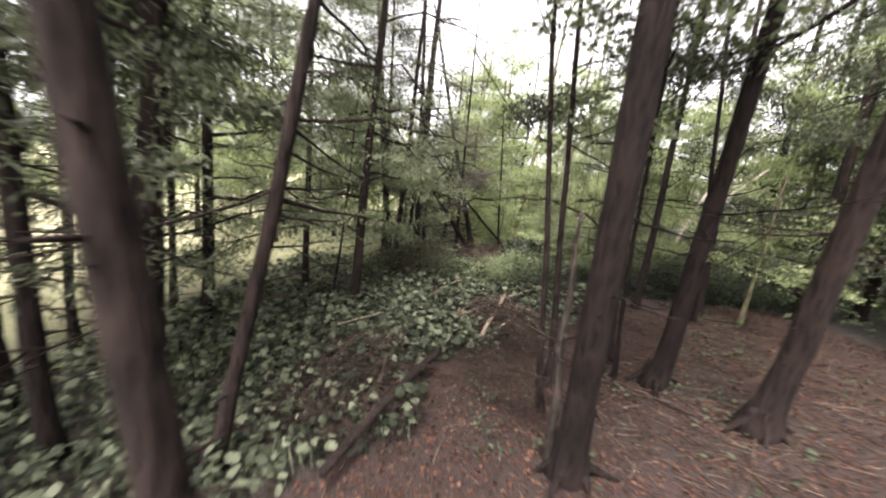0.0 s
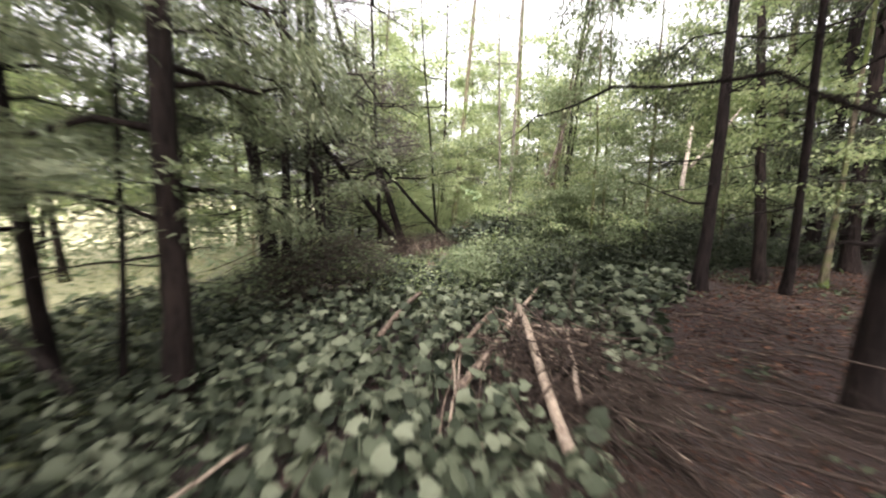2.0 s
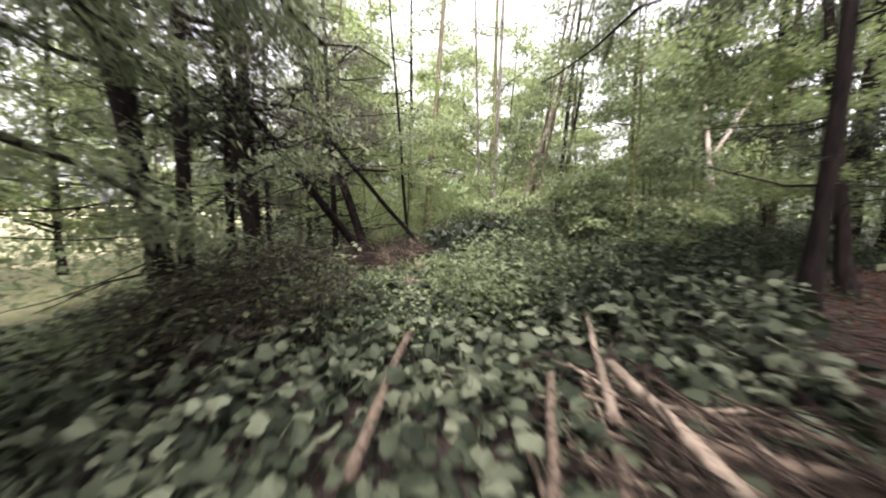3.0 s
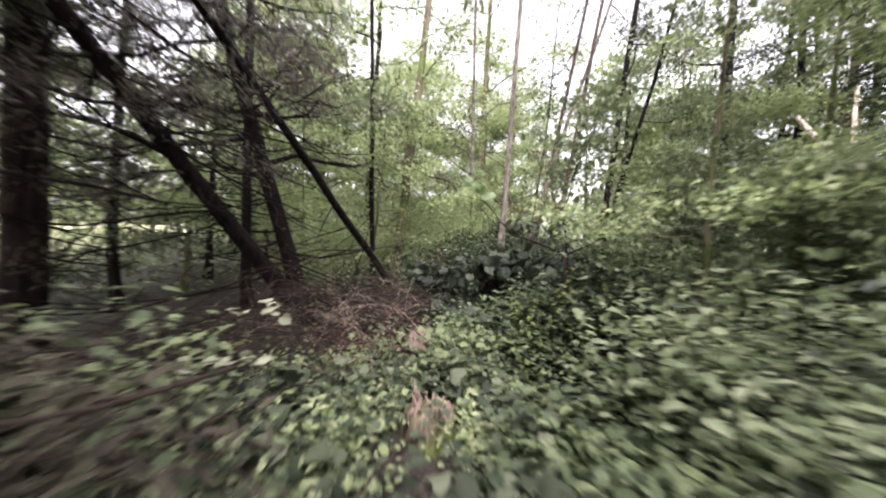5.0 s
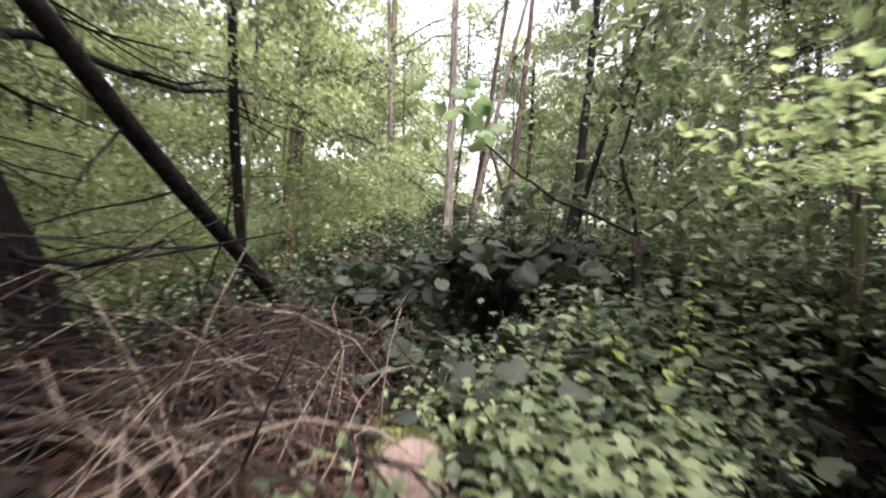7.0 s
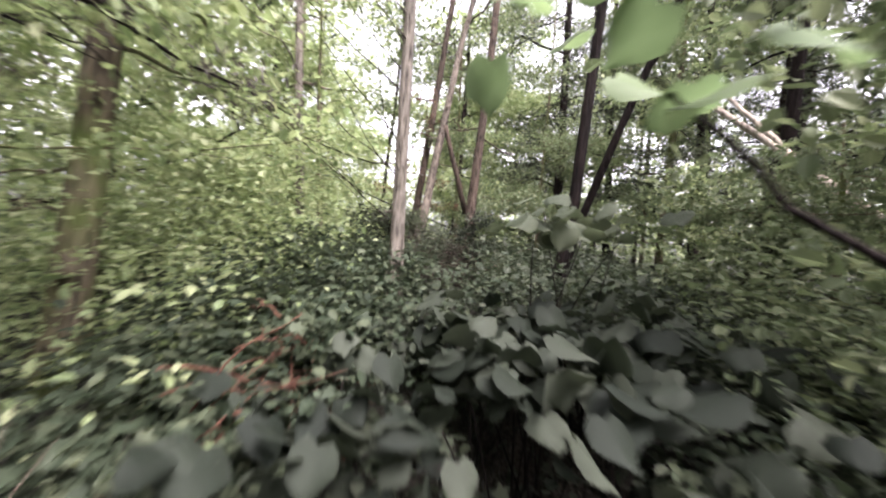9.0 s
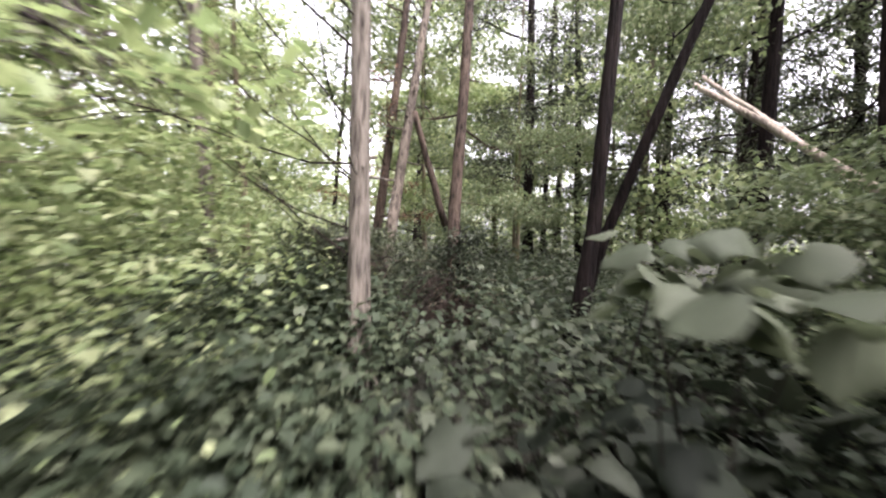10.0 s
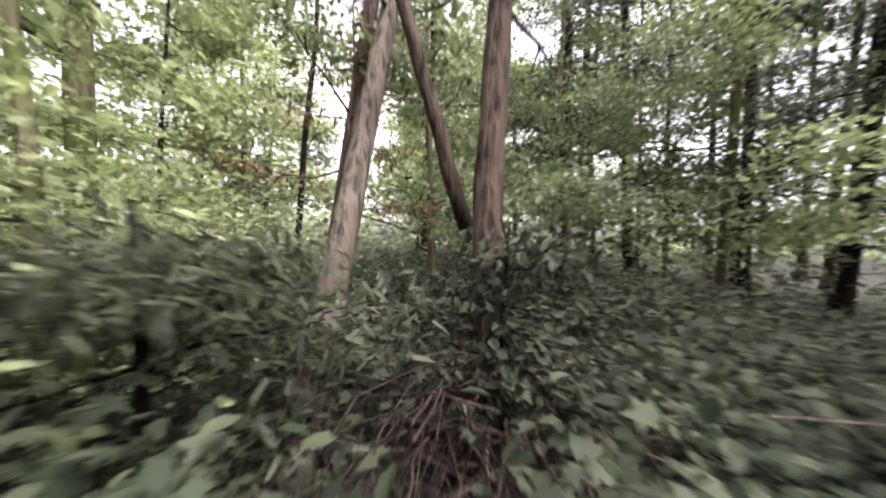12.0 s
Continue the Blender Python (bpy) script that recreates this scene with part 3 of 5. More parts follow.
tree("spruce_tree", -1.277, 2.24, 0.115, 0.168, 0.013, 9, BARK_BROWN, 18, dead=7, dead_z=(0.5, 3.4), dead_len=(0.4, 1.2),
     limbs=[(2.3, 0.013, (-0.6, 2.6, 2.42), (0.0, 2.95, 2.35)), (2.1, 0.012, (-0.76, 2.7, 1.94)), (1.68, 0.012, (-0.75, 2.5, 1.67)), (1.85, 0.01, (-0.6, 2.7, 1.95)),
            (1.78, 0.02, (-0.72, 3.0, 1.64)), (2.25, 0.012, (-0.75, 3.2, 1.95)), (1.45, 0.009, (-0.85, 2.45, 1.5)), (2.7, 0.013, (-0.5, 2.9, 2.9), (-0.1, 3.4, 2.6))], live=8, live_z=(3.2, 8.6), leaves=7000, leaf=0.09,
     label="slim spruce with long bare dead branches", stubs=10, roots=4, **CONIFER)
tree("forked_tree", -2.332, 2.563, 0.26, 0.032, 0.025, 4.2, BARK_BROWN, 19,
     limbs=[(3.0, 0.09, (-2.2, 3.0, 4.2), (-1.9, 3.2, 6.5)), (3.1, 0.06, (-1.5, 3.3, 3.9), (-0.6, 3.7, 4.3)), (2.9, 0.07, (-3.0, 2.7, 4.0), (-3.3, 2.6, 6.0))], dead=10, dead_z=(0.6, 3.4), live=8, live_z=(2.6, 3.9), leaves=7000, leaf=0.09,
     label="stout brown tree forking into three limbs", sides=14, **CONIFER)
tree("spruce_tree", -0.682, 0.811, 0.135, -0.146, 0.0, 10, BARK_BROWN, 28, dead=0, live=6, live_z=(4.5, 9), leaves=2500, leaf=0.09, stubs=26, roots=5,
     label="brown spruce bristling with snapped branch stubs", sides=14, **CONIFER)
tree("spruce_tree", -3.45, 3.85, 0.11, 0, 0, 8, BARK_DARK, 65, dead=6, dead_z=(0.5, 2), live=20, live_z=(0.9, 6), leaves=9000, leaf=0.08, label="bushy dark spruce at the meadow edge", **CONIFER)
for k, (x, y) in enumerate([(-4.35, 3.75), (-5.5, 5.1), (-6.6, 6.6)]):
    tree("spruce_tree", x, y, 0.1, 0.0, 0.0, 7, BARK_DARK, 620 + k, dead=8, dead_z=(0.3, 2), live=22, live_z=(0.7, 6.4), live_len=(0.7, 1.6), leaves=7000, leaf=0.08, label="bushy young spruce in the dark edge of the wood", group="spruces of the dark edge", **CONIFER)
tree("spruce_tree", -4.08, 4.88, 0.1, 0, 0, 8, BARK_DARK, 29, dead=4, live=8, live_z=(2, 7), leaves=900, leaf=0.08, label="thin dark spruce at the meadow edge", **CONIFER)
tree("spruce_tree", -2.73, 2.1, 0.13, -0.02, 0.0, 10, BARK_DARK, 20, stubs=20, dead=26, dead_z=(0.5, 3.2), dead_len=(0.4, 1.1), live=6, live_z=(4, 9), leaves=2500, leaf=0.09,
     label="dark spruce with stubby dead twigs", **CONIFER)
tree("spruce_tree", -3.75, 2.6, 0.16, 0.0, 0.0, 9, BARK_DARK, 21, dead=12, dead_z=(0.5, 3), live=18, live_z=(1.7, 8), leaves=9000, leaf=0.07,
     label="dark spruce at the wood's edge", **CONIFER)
tree("hemlock_tree", -1.54, 5.95, 0.19, 0.01, 0.05, 9, BARK_BROWN, 22, dead=3, dead_z=(0.8, 1.6), live=30, live_z=(1.2, 8.6), live_len=(1.0, 2.4), leaves=42000, leaf=0.07,
     label="brown-trunked hemlock with soft drooping foliage", **CONIFER_SOFT)
tree("hemlock_tree", -3.55, 4.9, 0.17, 0.02, 0.0, 8, BARK_DARK, 27, dead=4, dead_z=(0.6, 1.4), live=24, live_z=(1.3, 7.6), live_len=(0.9, 2.2), leaves=4500, leaf=0.06,
     label="dark hemlock with drooping sprays at the meadow edge", **CONIFER_SOFT)
tree("hemlock_tree", -2.75, 6.5, 0.13, 0.0, 0.0, 7.5, BARK_DARK, 64, dead=2, dead_z=(0.8, 1.6), live=34, live_z=(1.3, 6.6), live_len=(0.8, 1.9), leaves=30000, leaf=0.07,
     label="dense hemlock with hanging sprays beside its brown neighbour", **CONIFER_SOFT)
tree("young_tree", -1.9, 6.1, 0.05, 0.06, 0.0, 4, BARK_DARK, 23, dead=6, dead_z=(0.4, 2), live=6, live_z=(1.5, 3.8), live_len=(0.5, 1.1), leaves=900, leaf=0.07,
     foliage=BROADLEAF, label="thin dark sapling beside the hemlock")
tree("spruce_tree", 3.748, 6.182, 0.13, 0.0, 0.018, 9, BARK_DARK, 24, dead=8, dead_z=(0.8, 3), live=10, live_z=(2.6, 8.6), leaves=5200, leaf=0.09,
     label="dark spruce beside the litter slope", **CONIFER)
tree("spruce_tree", 5.113, 6.5, 0.13, 0.07, 0.17, 10, BARK_BROWN, 25, dead=8, dead_z=(0.8, 3), live=10, live_z=(2.4, 9), leaves=5200, leaf=0.09,
     label="brown spruce on the litter slope", **CONIFER)
tree("spruce_tree", 4.426, 5.74, 0.08, -0.2, -0.079, 8, BARK_DARK, 26, dead=8, dead_z=(0.8, 3), live=6, live_z=(2.6, 7.6), leaves=2600, leaf=0.09,
     label="very slim dark spruce", **CONIFER)
# clump mixes dark and lightened needles for its shaded and hazy parts
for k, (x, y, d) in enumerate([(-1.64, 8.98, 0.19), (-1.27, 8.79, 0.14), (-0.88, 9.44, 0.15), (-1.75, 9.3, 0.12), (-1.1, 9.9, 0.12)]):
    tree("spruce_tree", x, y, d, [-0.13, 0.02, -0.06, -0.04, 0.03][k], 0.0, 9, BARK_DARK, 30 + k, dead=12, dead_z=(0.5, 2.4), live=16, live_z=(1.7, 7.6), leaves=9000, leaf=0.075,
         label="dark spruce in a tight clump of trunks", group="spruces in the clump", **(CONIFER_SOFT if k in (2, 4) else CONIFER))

# trees over the bramble hollow
tree("spruce_tree", -1.0, 10.95, 0.24, 0.0, 0.0, 9, BARK_BROWN, 67, dead=12, dead_z=(0.6, 2.6), live=10, live_z=(3.4, 8.4), leaves=2600, leaf=0.07,
     label="stout brown spruce behind the dead brush", stubs=8, roots=4, **CONIFER)
tree("hemlock_tree", 0.07, 10.652, 0.17, -0.74, -0.356, 3.8, BARK_DARK, 40, dead=44, dead_z=(0.3, 2.6), dead_len=(0.7, 1.9), dead_rise=-0.2, live=14, live_z=(1.2, 3.2), live_len=(0.8, 1.8),
     leaves=9000, leaf=0.05, shape=NEEDLES, foliage=NEEDLE_BROWN, droop=0.5, flat=0.3, bunch=6, rise=0.1, label="dark trunk leaning far over with bare drooping branches")
tree("hemlock_tree", 0.636, 11.836, 0.19, -0.281, 0.082, 8, BARK_DARK, 41, dead=34, dead_r=0.015, dead_z=(0.4, 2.6), dead_len=(0.6, 1.7), live=24, live_z=(1.4, 6), live_len=(0.8, 2.4), leaves=20000, leaf=0.05,
     shape=NEEDLES, foliage=NEEDLE_BROWN, droop=0.5, flat=0.3, bunch=6, rise=0.0, label="dark leaning hemlock with dying foliage")
tree("hemlock_tree", 0.35, 12.0, 0.12, -0.03, 0.0, 8, BARK_DARK, 42, dead=9, dead_z=(0.4, 2.4), live=10, live_z=(1.8, 7), leaves=6000, leaf=0.085,
     shape=NEEDLES, foliage=NEEDLE_BROWN, droop=0.5, flat=0.3, bunch=6, label="dark hemlock trunk behind leaning ones")
tree("young_tree", 1.74, 11.664, 0.075, -0.115, -0.161, 5.5, BARK_DARK, 43, dead=5, dead_z=(0.4, 2), live=10, live_z=(1.6, 5.2), live_len=(0.5, 1.2), leaves=2600, leaf=0.06,
     shape=OVAL, foliage=BROADLEAF, rise=0.25, label="thin dark sapling with small leaves")
tree("birch_tree", 2.56, 12.487, 0.16, 0.101, 0.072, 10, BARK_MOSSY, 44, dead=4, dead_z=(0.6, 2), live=14, live_z=(1.6, 9.5), live_len=(0.8, 1.9), leaves=6500, leaf=0.065,
     shape=OVAL, foliage=LIT_LEAF, rise=0.3, label="grey-brown broadleaf tree among bright leaves")
tree("young_tree", 3.93, 12.4, 0.08, -0.03, 0.03, 8, BARK_PALE, 45, live=14, live_z=(1.4, 7.6), live_len=(0.6, 1.4), leaves=4200, leaf=0.06,
     shape=OVAL, foliage=LIT_LEAF, rise=0.35, label="thin pale sapling in bright leaf")

for k, (x, y) in enumerate([(-0.9, 12.6), (-1.8, 13.6), (-0.1, 14.6)]):
    tree("spruce_tree", x, y, 0.11, 0.0, 0.0, 7, BARK_DARK, 640 + k, dead=10, dead_z=(0.3, 2), live=20, live_z=(0.5, 6), live_len=(0.7, 1.6), leaves=7000, leaf=0.08,
         label="dark bushy spruce behind the dry canes", group="spruces behind the canes", **CONIFER)

# trees round the bramble bank
tree("pine_tree", 3.64, 11.248, 0.09, 0.05, 0.03, 9, BARK_PALE, 50, dead=11, dead_z=(0.4, 1.8), dead_len=(0.5, 1.2), dead_rise=0.75, dead_r=0.005, dead_bark=BARK_BROWN, live=5, live_z=(2.2, 8.6), leaves=2600, leaf=0.085,
     label="pale grey pine trunk with knots and bare branches", stubs=16, roots=4, rough=0.075, sides=18, shape=NEEDLES, foliage=NEEDLE, droop=0.4, bunch=6, side=(2.6, 0.8))
tree("pine_tree", 4.65, 11.07, 0.095, 0.2, 0.01, 9, BARK_RED, 51, dead=4, dead_z=(1.2, 3.0), dead_len=(0.2, 0.6), live=7, live_z=(3.0, 8.6), leaves=2600, leaf=0.085,
     label="reddish-brown pine with furrowed bark", stubs=9, rough=0.08, sides=12, shape=NEEDLES, foliage=NEEDLE, droop=0.4, bunch=6)
tree("pine_tree", 4.586, 11.54, 0.088, 0.356, -0.013, 8, BARK_GREY, 52, dead=4, dead_z=(0.2, 1.6), dead_len=(0.2, 0.5), live=7, live_z=(3.6, 7.6), leaves=2600, leaf=0.085,
     label="grey-brown leaning pine trunk", stubs=9, rough=0.07, sides=12, shape=NEEDLES, foliage=NEEDLE, droop=0.4, bunch=6)
tree("pine_tree", 5.07, 11.873, 0.09, 0.149, -0.052, 9, BARK_RED, 53, dead=8, dead_z=(0.5, 3.0), dead_len=(0.2, 0.7), live=7, live_z=(3.0, 8.6), leaves=2600, leaf=0.085,
     label="reddish pine with peeling bark and dead twigs", stubs=9, sides=12, shape=NEEDLES, foliage=NEEDLE, droop=0.4, bunch=6)
tree("dead_spray", 5.0, 11.8, 0.02, 0.1, 0.0, 2.6, BARK_RED, 68, live=9, live_z=(0.6, 2.0), live_len=(0.15, 0.4), leaves=600, leaf=0.045, shape=NEEDLES, foliage=RUST_LEAF, droop=0.7, bunch=6, spread=0.06,
     label="rust-brown dead sprays hanging among pines", category="dead branch")
tree("young_tree", 6.16, 13.007, 0.06, 0.08, 0.015, 7, BARK_BROWN, 54, dead=3, dead_z=(0.8, 2), live=8, live_z=(2.4, 6.6), live_len=(0.5, 1.2), leaves=2400, leaf=0.06,
     shape=OVAL, foliage=LIT_LEAF, rise=0.3, label="thin brown sapling behind pines")
tree("maple_tree", 4.497, 10.185, 0.095, 0.009, -0.084, 8, BARK_DARK, 55, live=14, live_z=(1.6, 7.6), live_len=(0.8, 1.8), leaves=9000, leaf=0.05, shape=OVAL, foliage=BROADLEAF, rise=0.3,
     label="dark maple stem of a twin-stemmed clump")
tree("maple_tree", 4.528, 10.157, 0.065, -0.127, -0.322, 5, BARK_DARK, 56, live=10, live_z=(1.6, 4.6), live_len=(0.6, 1.5), leaves=5000, leaf=0.05, shape=OVAL, foliage=BROADLEAF, rise=0.2,
     label="dark maple stem leaning away from its twin")
tree("broadleaf_tree", 5.03, 13.66, 0.16, 0.0, 0.0, 10, BARK_MOSSY, 57, live=14, live_z=(1.2, 9.5), live_len=(0.9, 2.0), leaves=8500, leaf=0.055, shape=OVAL, foliage=LIT_LEAF, rise=0.3,
     label="grey broadleaf trunk amid bright undergrowth")


tree("yew_bush", 4.12, 11.6, 0.03, 0.0, 0.0, 1.2, BARK_DARK, 58, live=26, live_z=(0.1, 1.0), live_len=(0.15, 0.38), leaves=4500, leaf=0.045, shape=NEEDLES, foliage=NEEDLE, rise=0.1, spread=0.08, start=0.1, bunch=5,
     label="small dark evergreen bush behind the pale trunk", category="bush")
# dark bush stands in for the shade at the pine's foot
tree("holly_bush", 4.62, 11.02, 0.02, 0.0, 0.0, 1.25, BARK_DARK, 59, live=14, live_z=(0.1, 0.6), live_len=(0.15, 0.3), leaves=1600, leaf=0.03, shape=OVAL, foliage=SHADE_LEAF, rise=0.1, spread=0.06, start=0.1,
     label="dark low evergreen at the foot of a red pine", category="bush")

# snag beside the big spruce
tree("dead_snag", 0.914, 2.213, 0.085, -0.138, -0.231, 1.93, BARK_SNAG, 61, stubs=8, label="broken dead snag with a snapped top", category="dead tree", rough=0.12)

# layered young beeches and maples of the understorey
LAYER = dict(shape=OVAL, rise=0.06, flat=0.85, droop=0.12, bunch=9, spread=0.2, dead=0)
UNDERSTOREY = [
    # x, y, height, branch reach, leaves, leaf, bright
    (3.9, 8.1, 5.0, 1.2, 5200, 0.055, 0), (2.95, 8.0, 1.5, 0.55, 4800, 0.05, 0), (4.7, 8.5, 1.9, 0.9, 4000, 0.055, 0), (5.9, 7.6, 2.0, 1.4, 4200, 0.055, 0), (7.0, 10.7, 2.6, 1.3, 4200, 0.055, 0),
    (6.6, 11.9, 4.2, 1.6, 5000, 0.06, 0), (1.2, 13.4, 3.6, 1.4, 5200, 0.055, 1), (3.2, 13.9, 3.8, 1.5, 6000, 0.055, 1), (-0.3, 13.6, 4.0, 1.5, 4600, 0.06, 1),
    (-2.6, 12.2, 6.0, 1.4, 3600, 0.07, 0),
    (8.0, 10.8, 6.0, 1.6, 4200, 0.07, 0), (4.4, 12.6, 3.4, 1.1, 4600, 0.055, 1), (1.9, 11.9, 3.0, 0.9, 3600, 0.05, 1),
    (3.19, 8.54, 3.4, 1.0, 3600, 0.05, 1), (5.6, 6.0, 5.0, 1.4, 3600, 0.07, 1), (3.2, 7.5, 3.6, 1.0, 3600, 0.05, 0), (4.1, 7.4, 4.4, 1.3, 4000, 0.065, 1),
]
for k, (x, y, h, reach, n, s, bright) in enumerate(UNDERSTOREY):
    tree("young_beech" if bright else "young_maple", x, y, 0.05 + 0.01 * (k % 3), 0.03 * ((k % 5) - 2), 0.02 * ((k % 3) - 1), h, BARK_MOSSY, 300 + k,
         live=13, live_z=(1.8 if x < -2 else 0.35 if h < 2 else 0.7, h - 0.3), live_len=(0.6 * reach, 1.3 * reach), leaves=int(n * 1.35), leaf=s * 0.76, foliage=LIT_LEAF if bright else BROADLEAF,
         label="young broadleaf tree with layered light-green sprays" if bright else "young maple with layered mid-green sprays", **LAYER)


# ---- the wood beyond ----
def far_wood():
    g = np.random.default_rng(99)
    spots = [(-6.5, 6.5, 9, -80), (-7.5, 9.0, 9, -70), (-6.0, 11.5, 9, -50), (-8.5, 4.0, 9, -95), (-9.5, 12.5, 12, -60), (-6.8, 2.6, 9, -110), (-4.6, 13.6, 9, -40), (-5.2, 0.6, 9, -120)]
    spots += [(9.23, 7.19, 7, 200), (8.08, 7.43, 6, 200), (7.3, 6.6, 6, 200), (8.9, 8.7, 7, 200), (10.1, 7.9, 9, 200), (10.4, 9.5, 9, 200), (7.7, 5.3, 7, 200), (9.2, 5.5, 8, 200),
              (10.8, 6.2, 9, 200), (11.4, 8.6, 10, 200), (12.2, 7.1, 11, 200), (9.6, 10.6, 8, 200), (12.0, 10.2, 10, 200), (6.9, 4.4, 6, 200), (8.6, 3.6, 8, 200)]
    while len(spots) < 70:
        a, d = g.uniform(-60, 150), g.uniform(4.5, 20)
        x, y = 1.5 + d * math.sin(math.radians(a)), 7.0 + d * math.cos(math.radians(a))
        if x < -3.0 and y < 14:
            continue
        if -2.2 < x < 7.0 and -1 < y < 13.2:
            continue
        if any((x - p) ** 2 + (y - q) ** 2 < 1.6 for p, q, *_ in spots):
            continue
        spots.append((x, y, d, a))
    for k, (x, y, d, a) in enumerate(spots):
        dark = (a > 75 and g.random() < 0.75) or (-40 < a < -12 and g.random() < 0.3)
        h = g.uniform(6.0, 9.5) if -14 < a < 40 else g.uniform(5.5, 8) if -60 < a < 75 else g.uniform(9, 13)
        if x > 5.5 and abs((y - 10.85) - 0.67 * (x - 3.3)) < 0.12 * (x - 3.3) + 0.5:
            continue  # the bright gap beyond the pines
        if dark:
            tree("spruce_tree", x, y, g.uniform(0.14, 0.28), g.normal(0, 0.03), g.normal(0, 0.03), h, BARK_DARK if k % 2 else BARK_BROWN, 200 + k, dead=5, dead_z=(0.8, 3.2),
                 live=18, live_z=(1.3 if a == 200 else 2.2, h - 0.5), live_len=(0.9, 2.2), leaves=7500, leaf=0.10, sides=7, label="tall spruce in the wood behind", group="trees of the wood", **CONIFER)
        else:
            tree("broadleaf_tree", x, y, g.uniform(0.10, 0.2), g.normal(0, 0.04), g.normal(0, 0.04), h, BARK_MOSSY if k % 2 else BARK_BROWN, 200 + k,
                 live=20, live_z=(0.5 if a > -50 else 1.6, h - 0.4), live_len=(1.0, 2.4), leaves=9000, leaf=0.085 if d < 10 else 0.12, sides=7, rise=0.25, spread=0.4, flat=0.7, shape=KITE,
                 foliage=LIT_LEAF if k % 4 else BROADLEAF, label="broadleaf tree in full leaf in the wood behind", group="trees of the wood")


far_wood()


def far_belt():
    """Distant woodland edge: a broken belt of foliage clumps."""
    g = np.random.default_rng(5)
    n = 900
    a = np.radians(g.uniform(-110, 170, n)); d = g.uniform(24, 40, n)
    x, y = d * np.sin(a), 7 + d * np.cos(a)
    z = np.abs(g.normal(0, 4.2, n)) - 0.5
    c = np.c_[x, y, z]
    P = np.repeat(c, 34, 0) + g.normal(size=(n * 34, 3)) * np.array([1.0, 1.0, 0.8])
    D = g.normal(size=P.shape); N = g.normal(size=P.shape) * 0.7; N[:, 2] += 0.6
    # distant haze comes from the lightened leaf colour
    ob = part("distant_foliage", leaf_mesh("distant_foliage", P, D, N, g.uniform(0.3, 0.6, len(P)), FOLD, LIT_LEAF))
    tagged(ob, "hazy green belt of distant woodland foliage", "woodland", kind="stuff")


far_belt()


# ---- ground cover ----
def scatter(n, x0, x1, y0, y1, keep, g):
    p = np.c_[g.uniform(x0, x1, n), g.uniform(y0, y1, n)]
    return np.array([q for q in p if keep(q[0], q[1])])


LOGS = [
    ((0.66, 4.4, 0.03), (1.2, 5.98, 0.17), 0.034, 0.028, DEADWOOD, "straight pale barkless pole lying on brush"),
    ((1.14, 5.62, 0.07), (1.55, 5.08, 0.06), 0.03, 0.04, POLE_WOOD, "short weathered grey-brown log"),
    ((0.48, 7.07, 0.06), (-0.11, 5.9, 0.05), 0.026, 0.03, POLE_WOOD, "curved weathered branch lying on leaves"),
    ((2.38, 7.36, 0.1), (0.95, 5.72, 0.06), 0.013, 0.024, DEADWOOD, "thin pale stick on a brush pile"),
    ((1.08, 6.26, 0.06), (0.47, 5.5, 0.05), 0.02, 0.024, POLE_WOOD, "weathered branch on a brush pile"),
    ((0.85, 5.6, 0.06), (0.33, 5.0, 0.03), 0.026, 0.03, POLE_WOOD, "lichen-grey broken branch on leaves"),
    ((1.44, 5.52, 0.09), (0.95, 4.7, 0.05), 0.012, 0.018, DEADWOOD, "straight pale stick across a brush pile"),
    ((0.06, 3.75, 0.0), (-0.64, 1.9, 0.06), 0.045, 0.035, BARK_BROWN, "crooked dark branch at the edge of the leaves"),
    ((1.25, 5.75, 0.08), (1.66, 5.55, 0.07), 0.009, 0.012, DEADWOOD, "short pale stick lying on brush"),
    ((1.27, 5.85, 0.05), (1.75, 5.28, 0.06), 0.018, 0.012, POLE_WOOD, "thin weathered branch on a brush pile"),
    ((0.37, 5.33, 0.06), (0.28, 4.85, 0.02), 0.008, 0.011, DEADWOOD, "slim bare stick among round leaves"),
    ((-0.79, 4.75, 0.06), (-1.3, 4.2, 0.03), 0.009, 0.013, DEADWOOD, "thin bleached branch on dark leaves"),
    ((1.07, 4.58, 0.05), (2.67, 3.03, 0.07), 0.009, 0.014, TWIG, "long thin dead branch across needle litter"),
]


COVER_EDGE = ((1.2, 1.9, 2.5, 3.7, 4.2, 4.9, 5.2, 5.9, 6.2, 7.6), (-0.9, -0.64, -0.27, 0.1, 0.7, 1.5, 2.0, 3.0, 3.9, 6.0))


def cover_zone(x, y):
    """Where the large-leaved ground cover grows: the strip between the litter slope and the meadow."""
    edge = float(np.interp(y, *COVER_EDGE)) + 0.45 * noise.noise((x * 1.3, y * 1.3, 2)) + 0.3 * noise.noise((x * 4, y * 4, 5))
    return -3.9 < x < edge and y > 1.2


def mound(x, y):
    """The heap of dead brush before the spruce clump."""
    return ((x + 0.7) / 0.95) ** 2 + ((y - 8.0) / 0.85) ** 2 < 1


def brush_gap(x, y):
    """Bare ground under the brush pile and the poles."""
    return ((x - 1.0) / 0.36) ** 2 + ((y - 5.0) / 0.5) ** 2 < 1


def dead_patch(x, y):
    """Dead boughs that show between the leaves near the start."""
    return ((x + 0.75) / 0.6) ** 2 + ((y - 3.3) / 0.85) ** 2 < 1


